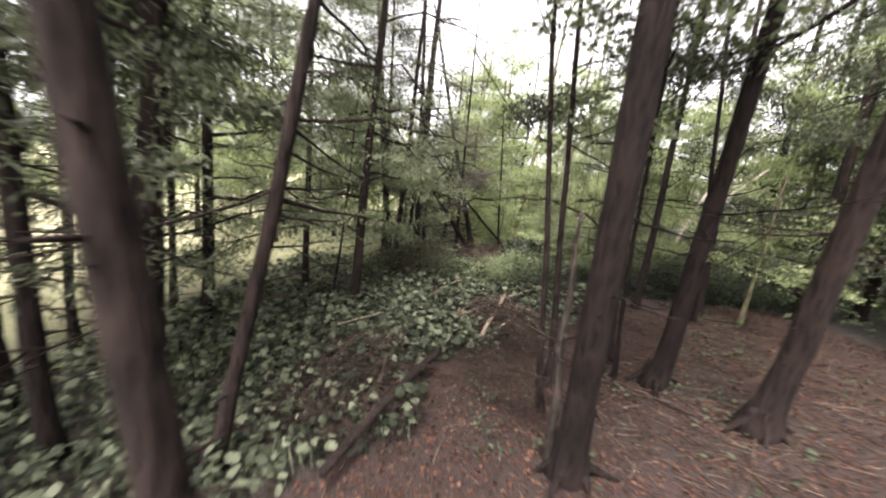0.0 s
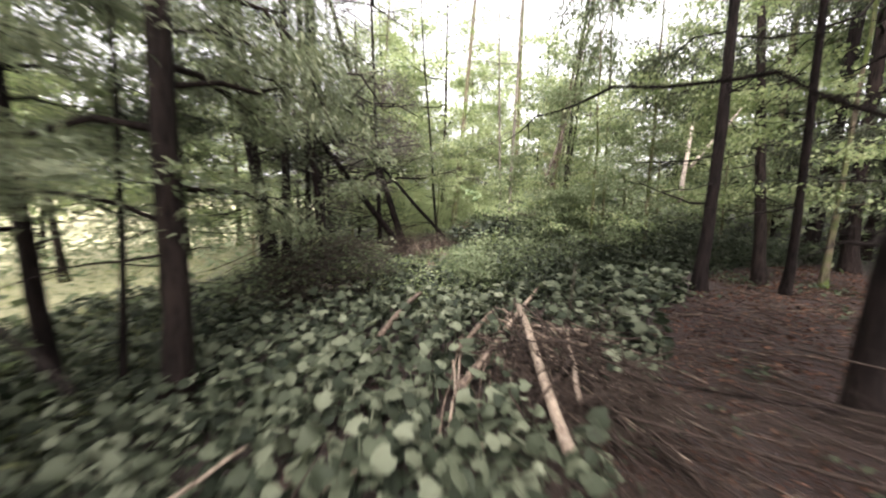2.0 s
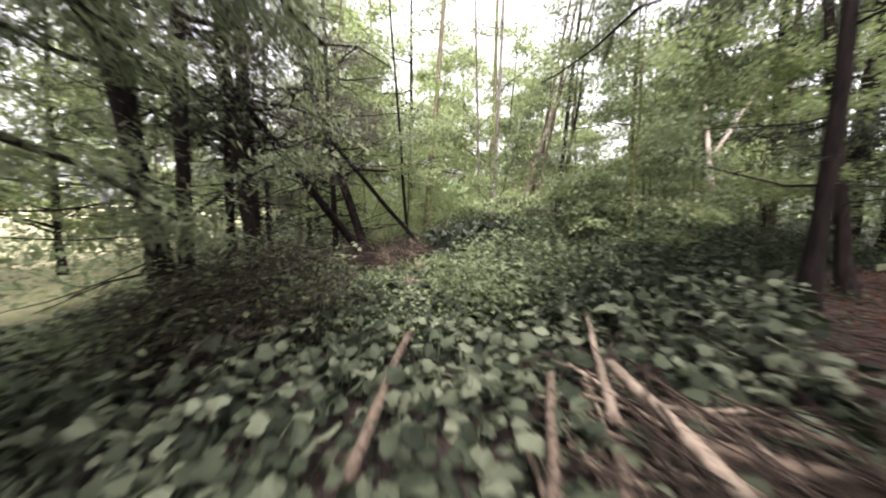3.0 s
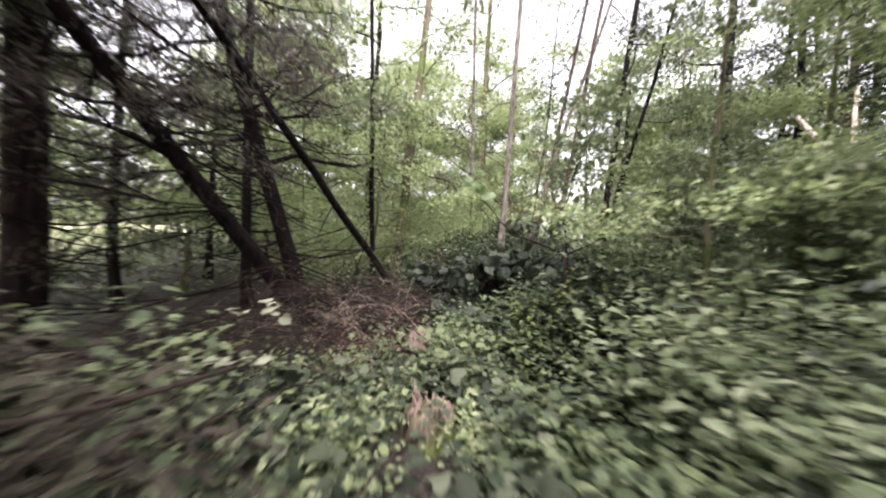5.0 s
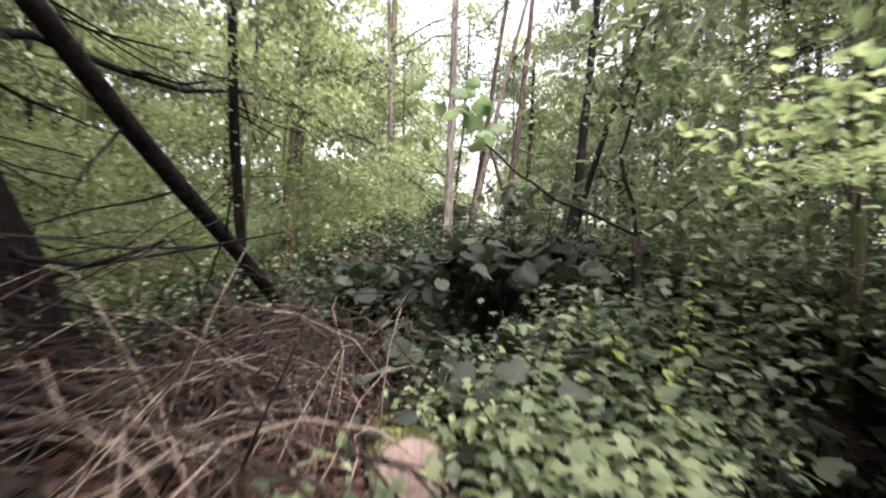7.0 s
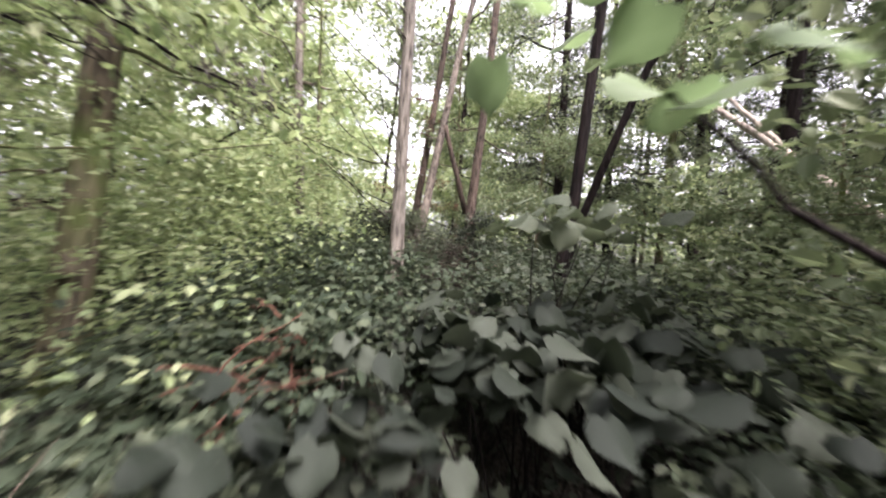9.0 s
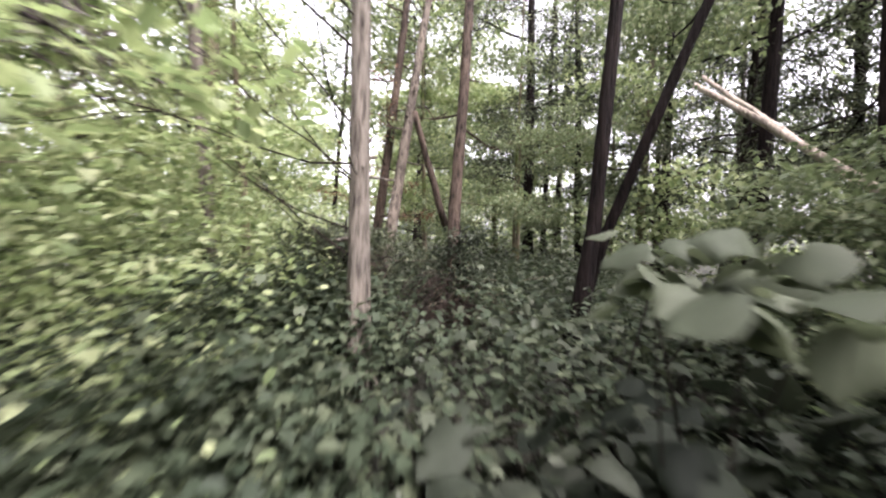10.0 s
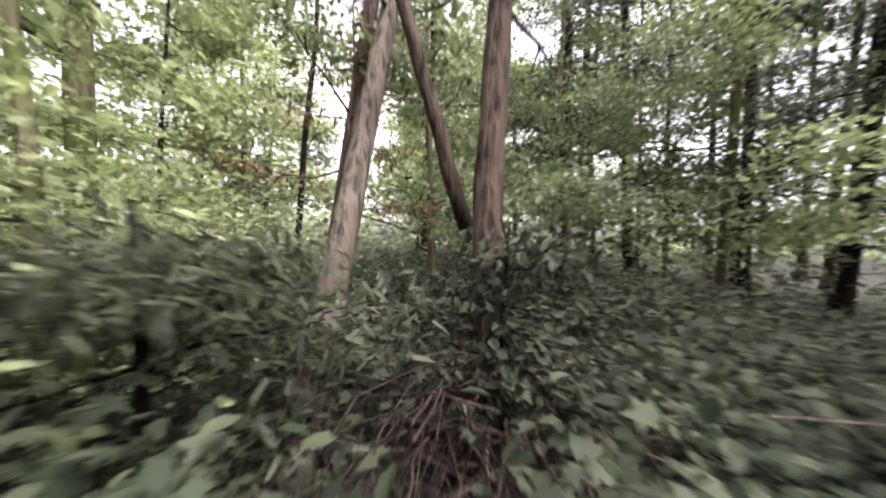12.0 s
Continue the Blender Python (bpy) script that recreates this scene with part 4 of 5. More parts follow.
def cover_leaves():
    g = np.random.default_rng(21)
    pts = scatter(20000, -3.9, 3.6, 1.2, 9.2, lambda x, y: cover_zone(x, y) and not (mound(x, y) or (0.45 < x < 1.2 and 8.2 < y < 9.0) or brush_gap(x, y) or (dead_patch(x, y) and noise.noise((x * 7, y * 7, 3)) > 0.12)), g)
    z = np.array([ground_z(a, b) for a, b in pts])
    h = g.uniform(0.02, 0.31, len(pts))
    P = np.c_[pts, z + h]
    size = g.uniform(0.045, 0.115, len(P)) * np.where(P[:, 1] < 3.6, 0.8, 1.0)
    a = g.uniform(0, 2 * np.pi, len(P))
    D = np.c_[np.cos(a), np.sin(a), g.normal(-0.15, 0.25, len(P))]
    N = np.c_[g.normal(0, 0.75, len(P)), g.normal(0, 0.75, len(P)), np.ones(len(P))]
    ok = keep_clear(P, 0.3)
    for a, b, r, *_ in LOGS:
        a, b = np.array(a), np.array(b); ab = b - a; u = np.clip(((P - a)[:, :2] @ ab[:2]) / (ab[:2] @ ab[:2]), 0, 1)
        q = a + u[:, None] * ab
        ok &= (np.linalg.norm((P - q)[:, :2], axis=1) > r + 0.05) | (P[:, 2] < q[:, 2] - 0.03)
    P, D, N, size, h = P[ok], D[ok], N[ok], size[ok], h[ok]
    near = (np.abs(P[:, 0] - 0.3) < 1.0) & (P[:, 1] > 4.3) & (P[:, 1] < 6.6)
    pick = np.flatnonzero(near)[:290]
    rest = np.setdiff1d(np.arange(len(P)), pick)
    me = leaf_mesh("ground_cover", P[rest], D[rest], N[rest], size[rest], HEARTS, COVER_LEAF)
    bed = part("ground_cover", me)
    tagged(bed, "dense bed of large round grey-green leaves", "ground cover", kind="stuff")
    thing = tagged(new("leaf_patch"), "patch of big round leaves on stalks", "plant")
    thing.location = (0.3, 5.4, ground_z(0.3, 5.4))
    pieces = [mesh_arrays("leaf", *h, COVER_PIECE) for h in HEARTS]
    for k in pick:
        d = unit(D[k]); x = unit(np.cross(d, N[k])); m = np.cross(x, d)
        mat = Matrix(((*x,), (*d,), (*m,))).transposed().to_4x4() @ Matrix.Diagonal((size[k],) * 3 + (1,))
        mat.translation = Vector(P[k]) - thing.location
        part("leaf", pieces[k % 4], thing, at=mat)
    # stalks
    s = rest[::3]
    foot = np.c_[P[s, 0] + g.normal(0, 0.03, len(s)), P[s, 1] + g.normal(0, 0.03, len(s)), P[s, 2] - h.mean() - 0.1]
    D2 = P[s] - foot
    st = leaf_mesh("leaf_stalks", foot, D2, g.normal(size=D2.shape), np.linalg.norm(D2, axis=1), BLADE, COVER_LEAF)
    tagged(part("leaf_stalks", st), "green stalks under the round leaves", "ground cover", kind="stuff")


cover_leaves()


def undergrowth(name, label, n, x0, x1, y0, y1, keep, hmin, hmax, size, material, seed, shape=FOLD, clump=7, spread=0.10):
    g = np.random.default_rng(seed)
    pts = scatter(n, x0, x1, y0, y1, keep, g)
    tuft = np.array([noise.noise((a * 3.4, b * 3.4, seed)) for a, b in pts])
    pts, tuft = pts[tuft > -0.28], tuft[tuft > -0.28]
    z = np.array([ground_z(a, b) for a, b in pts])
    top = hmin + g.random(len(pts)) * (hmax - hmin) * np.clip(0.75 + 0.9 * tuft, 0.35, 1.4)
    P = np.repeat(np.c_[pts, z + top], clump, 0) + g.normal(size=(len(pts) * clump, 3)) * spread * np.array([1.15, 1.15, 0.4])
    D = g.normal(size=P.shape); D[:, 2] = D[:, 2] * 0.35 - 0.15
    N = g.normal(size=P.shape) * 0.32; N[:, 2] += 1
    ok = keep_clear(P, 0.42) & (P[:, 2] > np.repeat(z, clump) + 0.01)
    S = size * g.uniform(0.6, 1.4, len(P))
    me = leaf_mesh(name, P[ok], D[ok], N[ok], S[ok], shape, material)
    return tagged(part(name, me), label, "undergrowth", kind="stuff")


def hollow(x, y):
    return ((x - 2.68) / 0.6) ** 2 + ((y - 10.12) / 0.4) ** 2 < 1


def brushy(x, y):
    """Ground that the dry canes take up."""
    return ((x - 0.75) / 0.75) ** 2 + ((y - 10.3) / 0.65) ** 2 < 1


def dry_patch(x, y):
    """Dead canes under the pines, bare of leaves."""
    return ((x - 4.3) / 0.3) ** 2 + ((y - 11.06) / 0.15) ** 2 < 1


def dark_gap(x, y):
    """The black gap under the brambles, its ground sunk to deepen the shade."""
    u, v = (x - 2.4) * 0.9 - (y - 8.72) * 0.44, (x - 2.4) * 0.44 + (y - 8.72) * 0.9
    return (u / 0.9) ** 2 + (v / 0.3) ** 2 < 1 or ((x - 1.9) / 0.6) ** 2 + ((y - 8.66) / 0.28) ** 2 < 1


def near_segment(x, y, ax, ay, bx, by):
    u = min(1.0, max(0.0, ((x - ax) * (bx - ax) + (y - ay) * (by - ay)) / ((bx - ax) ** 2 + (by - ay) ** 2)))
    return math.hypot(x - ax - u * (bx - ax), y - ay - u * (by - ay))


def bare_wood(x, y):
    """Trodden gaps round the sawn log and the broken stump."""
    return near_segment(x, y, 1.2, 9.35, 1.5, 9.75) < 0.2 or near_segment(x, y, 0.7, 8.3, 1.02, 8.8) < 0.17


def beside_path(x, y):
    return y > 7.6 and min(near_segment(x, y, 0.3, 7.8, 0.65, 8.85), near_segment(x, y, 0.65, 8.85, 1.4, 9.8)) < 1.0


def herbs_here(x, y):
    return not (hollow(x, y) or brushy(x, y) or dark_gap(x, y) or bare_wood(x, y) or (x < 0.3 and y > 8.7) or y > 9.95) and y > 7.3 - 0.2 * x


def bank_here(x, y):
    return not (hollow(x, y) or dry_patch(x, y) or dark_gap(x, y) or (y > 10.95 and x < 4.4)) and y > 9.35 - 0.75 * (x - 1.8)


undergrowth("low_undergrowth", "low tangle of fresh green herbs and brambles", 5200, -0.8, 2.7, 7.0, 10.6, herbs_here, 0.02, 0.24, 0.036, LIT_LEAF, 31, shape=OVAL, clump=8, spread=0.07)
undergrowth("mixed_herbs", "mid-green herb leaves mixed into the tangle", 3000, -0.8, 2.9, 7.0, 10.8, herbs_here, 0.03, 0.30, 0.05, HERB_LEAF, 37, shape=[LOBED, OVAL], clump=6, spread=0.09)
undergrowth("fresh_herbs", "fresh light-green lobed herb leaves beside the dark hole", 1500, 1.05, 2.6, 7.6, 9.7,
            lambda x, y: not bare_wood(x, y) and (y > 8.95 or (y > 8.8 and 1.45 < x) or (y < 8.35 and x < 2.1 and not dark_gap(x, y))), 0.14, 0.4, 0.045, FRESH_LEAF, 49, shape=[LOBED, LOBED, OVAL], clump=7, spread=0.08)
undergrowth("bramble_bank", "bank of dark green bramble leaves", 11000, 2.2, 8.5, 6.9, 13.5, bank_here, 0.04, 0.38, 0.042, HERB_LEAF, 32, shape=[LOBED, OVAL], clump=7, spread=0.08)
# shade inside the brambles is put into these leaves' dark colour
undergrowth("bramble_shade", "shaded dark leaves low in the brambles", 4500, 2.2, 8.0, 6.9, 13.0, bank_here, 0.02, 0.30, 0.055, SHADE_LEAF, 43, shape=[LOBED, OVAL], clump=5)
# light on the tops is put in as a greyer leaf colour
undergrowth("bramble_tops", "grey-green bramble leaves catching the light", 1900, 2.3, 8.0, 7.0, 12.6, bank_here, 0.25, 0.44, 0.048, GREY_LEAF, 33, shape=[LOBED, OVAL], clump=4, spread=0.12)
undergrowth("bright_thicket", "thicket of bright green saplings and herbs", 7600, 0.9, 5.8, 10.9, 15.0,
            lambda x, y: y > 11.2 + 0.4 * abs(x - 2.4) and not dry_patch(x, y) and near_segment(x, y, 2.3, 11.9, 1.4, 11.1) > 0.3, 0.05, 1.15, 0.038, LIT_LEAF, 34, shape=OVAL, clump=10, spread=0.16)
undergrowth("bank_herbs", "green leaves in front of the thicket", 7000, 1.4, 4.0, 10.4, 12.2,
            lambda x, y: not hollow(x, y) and y > 10.75 + 0.12 * (x - 1.4) and not dry_patch(x, y) and not (x < 2.05 and y < 11.25) and near_segment(x, y, 2.3, 11.9, 1.4, 11.1) > 0.22, 0.03, 0.5, 0.042, HERB_LEAF, 38, shape=[LOBED, OVAL], spread=0.08)
# shade under the trees is put into the shrub leaf colour
undergrowth("shrub_layer", "shrub leaves under the trees, darkened for shade", 6000, 1.4, 6.2, 6.2, 9.4,
            lambda x, y: y < 8.1 and y > 6.5 + 0.1 * x and x > 1.5 + 0.3 * abs(y - 7.2) and not (dark_gap(x, y) or beside_path(x, y)), 0.02, 0.7, 0.055, SHADE_LEAF, 35, shape=OVAL)
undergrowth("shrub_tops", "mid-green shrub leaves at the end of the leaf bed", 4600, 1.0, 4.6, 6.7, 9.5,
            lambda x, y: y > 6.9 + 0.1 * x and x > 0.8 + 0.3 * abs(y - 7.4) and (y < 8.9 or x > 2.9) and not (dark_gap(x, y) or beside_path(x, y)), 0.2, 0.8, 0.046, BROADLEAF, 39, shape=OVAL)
undergrowth("edge_herbs", "bright grass and herbs along the meadow edge", 3600, -7.5, -2.0, 3.0, 13.0,
            lambda x, y: True, 0.0, 0.2, 0.09, GRASS, 36, shape=BLADE, clump=8)
# leaves added above the pit to keep light out of it
undergrowth("overhanging_brambles", "bramble leaves hanging over a dark hole", 420, 1.6, 3.6, 7.8, 9.6,
            lambda x, y: 0.0 < (x - 2.55) * 0.44 + (y - 8.78) * 0.9 < 0.35 and abs((x - 2.55) * 0.9 - (y - 8.78) * 0.44) < 0.8, 0.5, 0.72, 0.05, HERB_LEAF, 45, shape=[LOBED, OVAL], clump=5)
undergrowth("clump_scrub", "low scrub round the spruce clump", 3200, -3.6, 0.2, 7.4, 12.5,
            lambda x, y: x > -2.4 and not (mound(x, y) or (x > -1.6 and y > 8.9)), 0.02, 0.42, 0.05, BROADLEAF, 40, shape=OVAL)
undergrowth("dead_brush", "mound of brown dead needles and fine twigs", 2600, -1.7, 0.3, 7.1, 8.9, mound, 0.02, 0.5, 0.07, BRUSH_NEEDLE, 46, shape=NEEDLES, clump=9, spread=0.1)
undergrowth("mound_herbs", "straggling green herbs growing through the dead brush", 620, -1.5, 0.15, 7.2, 9.3,
            lambda x, y: noise.noise((x * 2.2, y * 2.2, 6)) > -0.1, 0.2, 0.6, 0.04, FRESH_LEAF, 51, shape=[LOBED, OVAL], clump=7, spread=0.1)
undergrowth("dead_leaf_floor", "brown dead leaves among the dry stems", 1500, 0.9, 2.15, 9.85, 11.2, lambda x, y: True, 0.005, 0.05, 0.045, LITTER, 52, shape=[OVAL, KITE], clump=4, spread=0.06)
# leaf colour darkened so the hollow floors look shaded
undergrowth("hollow_floor", "dead leaves on hollow floors, darkened for shade", 2200, 1.2, 3.6, 7.8, 10.7,
            lambda x, y: hollow(x, y) or dark_gap(x, y), 0.01, 0.16, 0.055, SHADE_LEAF, 47, shape=OVAL, clump=3, spread=0.04)
undergrowth("litter_seedlings", "small green seedlings dotted over the needle litter", 1100, 0.3, 5.5, 1.2, 7.0,
            lambda x, y: not cover_zone(x, y) and noise.noise((x * 0.9, y * 0.9, 9)) > 0.0, 0.01, 0.08, 0.05, HERB_LEAF, 44, shape=OVAL, clump=5, spread=0.08)
undergrowth("far_scrub", "scrub layer under the far trees", 7000, -14, 22, 6, 26,
            lambda x, y: not (-2.5 < x < 7.5 and y < 13) and not (x < -4 and y < 12) and math.hypot(x - 2, y - 7) < 19, 0.05, 1.0, 0.13, BROADLEAF, 42, clump=7, spread=0.35)


def litter():
    g = np.random.default_rng(41)
    pts = scatter(60000, -0.8, 7.5, 0.6, 7.0, lambda x, y: not cover_zone(x, y), g)
    z = np.array([ground_z(a, b) for a, b in pts])
    P = np.c_[pts, z + g.uniform(0.004, 0.02, len(pts))]
    D = g.normal(size=P.shape); D[:, 2] *= 0.15
    N = g.normal(size=P.shape) * 0.5; N[:, 2] += 1
    tagged(part("leaf_litter", leaf_mesh("leaf_litter", P, D, N, 0.012 + 0.04 * g.random(len(P)) ** 3, KITE, LITTER)),
           "scattered reddish-brown fallen leaves", "leaf litter", kind="stuff")


litter()


def litter_sticks():
    g = np.random.default_rng(48)
    tubes = []
    for x, y in scatter(3200, -0.6, 6.0, 0.8, 6.8, lambda x, y: not cover_zone(x, y), g):
        a, ln = g.uniform(0, np.pi), g.uniform(0.08, 0.45); dx, dy = math.cos(a) * ln / 2, math.sin(a) * ln / 2
        p, q = (x - dx, y - dy, ground_z(x - dx, y - dy) + 0.008), (x + dx, y + dy, ground_z(x + dx, y + dy) + 0.012)
        tubes.append((curve_points(p, q, 4, wob=0.012, g=g), np.linspace(0.005, 0.002, 4) * g.uniform(0.6, 1.4), 4, 0, 0))
    tagged(part("litter_sticks", tube_mesh("litter_sticks", tubes[::3] + tubes[1::3], TWIG)), "thin broken sticks strewn over needle litter", "twigs", kind="stuff")
    tagged(part("pale_litter_sticks", tube_mesh("pale_litter_sticks", tubes[2::3], POLE_WOOD)), "paler weathered sticks strewn over needle litter", "twigs", kind="stuff")


litter_sticks()

# ---- fallen wood ----
for k, (a, b, r0, r1, m, lab) in enumerate(LOGS):
    pole("fallen_branch" if r0 < 0.03 else "fallen_log", a, b, r0, r1, m, lab, "fallen wood", 60 + k, sag=-0.06 if k in (2, 7) else 0.0)


def twig_pile(name, label, n, cx, cy, rx, ry, h, seed, ln=(0.4, 1.1), r=(0.003, 0.008), material=TWIG, arch=0.12):
    g = np.random.default_rng(seed)
    root = new(name); root.location = (cx, cy, ground_z(cx, cy))
    for k in range(n):
        a, q = g.uniform(0, 2 * np.pi), math.sqrt(g.random())
        x, y = cx + rx * q * math.cos(a), cy + ry * q * math.sin(a)
        z = ground_z(x, y) + g.uniform(0.0, h) * (1.2 - q)
        d = g.normal(size=3) * np.array([1, 1, 0.3]); d /= np.linalg.norm(d)
        L = g.uniform(*ln)
        p = np.array([x, y, z]) - d * L / 2; e = np.array([x, y, z]) + d * L / 2
        p[2], e[2] = max(p[2], ground_z(p[0], p[1]) - 0.01), max(e[2], ground_z(e[0], e[1]) - 0.01)
        pts = curve_points(p, e, 7, sag=-arch * g.uniform(0, 1) * L, wob=0.05 * L, g=g)
        if not keep_clear(pts, 0.16).all():
            continue
        r0 = g.uniform(*r)
        tubes = [(pts - np.array(root.location), np.linspace(r0, r0 * 0.4, 7), 5, 0, k)]
        for _ in range(2):
            i = int(g.integers(2, 6)); s = pts[i]; e2 = s + (unit(pts[-1] - pts[0]) + g.normal(size=3) * 0.6) * L * 0.25
            tubes.append((curve_points(s, e2, 4, wob=0.02, g=g) - np.array(root.location), np.linspace(r0 * 0.6, r0 * 0.25, 4), 4, 0, k))
        part("twig", tube_mesh("twig", tubes, material), root)
    return tagged(root, label, "brush pile")


twig_pile("brush_pile", "pile of dead twigs under pale poles", 230, 1.2, 5.15, 0.55, 0.75, 0.26, 71, ln=(0.4, 1.2), r=(0.003, 0.012))
twig_pile("brush_pile", "fine grey dead spruce twigs on needle litter", 150, 0.75, 4.0, 0.5, 0.55, 0.2, 85, ln=(0.25, 0.7), r=(0.0015, 0.004))
twig_pile("brush_pile", "dead reddish brushwood among round leaves", 240, -0.75, 3.3, 0.7, 0.95, 0.4, 72, r=(0.003, 0.011))
twig_pile("brush_pile", "dark mound of dead brushwood", 260, -0.65, 8.1, 0.95, 0.9, 0.55, 73, r=(0.003, 0.010))
twig_pile("brush_pile", "tangle of arching dry bramble canes", 150, 0.8, 10.3, 0.85, 0.75, 0.5, 74, ln=(0.5, 1.3), r=(0.002, 0.007), arch=0.35)
twig_pile("brush_pile", "pale bleached canes arching over dark brush", 50, 0.95, 10.15, 0.6, 0.6, 0.5, 84, ln=(0.5, 1.2), r=(0.0015, 0.004), arch=0.45, material=DEADWOOD)
twig_pile("brush_pile", "dry reddish twig heap beneath the pines", 170, 4.3, 11.06, 0.42, 0.24, 0.36, 75, ln=(0.2, 0.55), r=(0.0015, 0.004), arch=0.3)
twig_pile("brush_pile", "brown tangle of dead stems and fronds", 130, 0.05, 9.55, 0.55, 0.65, 0.4, 78, r=(0.002, 0.006), arch=0.3)
twig_pile("brush_pile", "dark litter of dead stems under bramble leaves", 190, 1.55, 10.78, 0.5, 0.42, 0.32, 79, ln=(0.3, 0.9), r=(0.002, 0.006), arch=0.25)
twig_pile("brush_pile", "few bleached twigs on brown dead stems", 26, 1.55, 10.65, 0.4, 0.35, 0.34, 86, ln=(0.3, 0.9), r=(0.0015, 0.004), arch=0.3, material=DEADWOOD)
twig_pile("brush_pile", "fan of thin pale arching canes", 75, 4.66, 10.98, 0.14, 0.13, 0.22, 77, ln=(0.35, 0.75), r=(0.002, 0.004), arch=0.5, material=DEADWOOD)
twig_pile("brush_pile", "heap of rust-red dead fronds beside a bramble bank", 110, 2.42, 10.98, 0.3, 0.16, 0.5, 76, ln=(0.15, 0.45), r=(0.002, 0.005), material=RED_TWIG)


def stick_fan(name, label, n, tip, toward, seed):
    """Dead sticks that lie fanned out from one end over the brush."""
    g = np.random.default_rng(seed)
    root = new(name); base = np.array([*tip, ground_z(*tip)]); root.location = base
    for k in range(n):
        a = math.radians(toward + g.normal(0, 26)); ln = g.uniform(0.5, 1.35)
        p = np.array([tip[0] + g.normal(0, 0.22), tip[1] + g.normal(0, 0.22), 0]); q = p + ln * np.array([math.cos(a), math.sin(a), 0])
        p[2], q[2] = ground_z(p[0], p[1]) + g.uniform(0.12, 0.26), ground_z(q[0], q[1]) + g.uniform(0.02, 0.12)
        r0 = g.choice([0.004, 0.006, 0.009, 0.013])
        part("stick", tube_mesh("stick", [(curve_points(p, q, 6, sag=g.normal(0, 0.02), wob=0.025, g=g) - base, np.linspace(r0, r0 * 0.55, 6), 6, 0.08, k)], POLE_WOOD if k % 3 else DEADWOOD), root)
    tagged(root, label, "brush pile")


stick_fan("brush_pile", "fan of grey dead sticks spilling from the pale poles", 70, (1.05, 5.75), -78, 87)
stick_fan("brush_pile", "loose bleached sticks strewn among dark leaves", 26, (-0.45, 4.3), -140, 88)


# ---- stumps and single plants ----
def cut_log():
    """A sawn log end that looks out of the herbs, mossy on top."""
    root = new("cut_log"); face = np.array([1.47, 9.70, 0.03]); root.location = face
    d = unit(np.array([0.50, 0.72, -0.30]))
    n = 9; s = np.linspace(0, 0.7, n)[:, None]
    part("log", tube_mesh("log", [(d * (s + 0.012), np.linspace(0.105, 0.10, n), 18, 0.03, 3)], BARK_MOSSY), root)
    part("sawn_face", tube_mesh("sawn_face", [(d * np.array([[-0.004], [0.004], [0.02]]), np.array([0.092, 0.098, 0.10]), 22, 0.015, 5)], CUT_WOOD), root, "pale pinkish sawn face")
    g = np.random.default_rng(12)
    k = 420; a = g.normal(0, 0.75, k); up = unit(np.array([0.0, 0.0, 1.0]) - d * d[2]); across = np.cross(d, up)
    P = d * g.uniform(0.0, 0.6, k)[:, None] + 0.1 * (np.cos(a)[:, None] * up + np.sin(a)[:, None] * across)
    part("moss", leaf_mesh("moss", P, unit(P) + g.normal(size=P.shape) * 0.6, g.normal(size=P.shape), g.uniform(0.012, 0.03, k), KITE, MOSS), root, "yellow-green moss cushion")
    tagged(root, "short sawn log with a pale end and mossy bark", "log")


cut_log()


def broken_stump():
    root = new("broken_stump"); root.location = (1.02, 8.78, ground_z(1.02, 8.78))
    g = np.random.default_rng(8)
    z = np.array([-0.1, 0.0, 0.08, 0.15])
    part("stump_wood", tube_mesh("stump_wood", [(np.c_[0 * z, 0 * z, z], np.array([0.16, 0.135, 0.12, 0.11]), 16, 0.08, 9)], BARK_MOSSY), root)
    for k in range(28):
        a = 2 * np.pi * k / 28 + g.normal(0, 0.1); r = g.uniform(0.05, 0.11)
        p = np.array([r * math.cos(a), r * math.sin(a), 0.08]); h = g.uniform(0.05, 0.19)
        part("splinter", tube_mesh("splinter", [(np.array([p, p + [0, 0, h * 0.6], p + [g.normal(0, 0.01), g.normal(0, 0.01), h]]), np.array([0.017, 0.012, 0.004]), 5, 0.1, k)], CUT_WOOD), root)
    tagged(root, "jagged broken stump of pale splintered wood", "stump")


broken_stump()


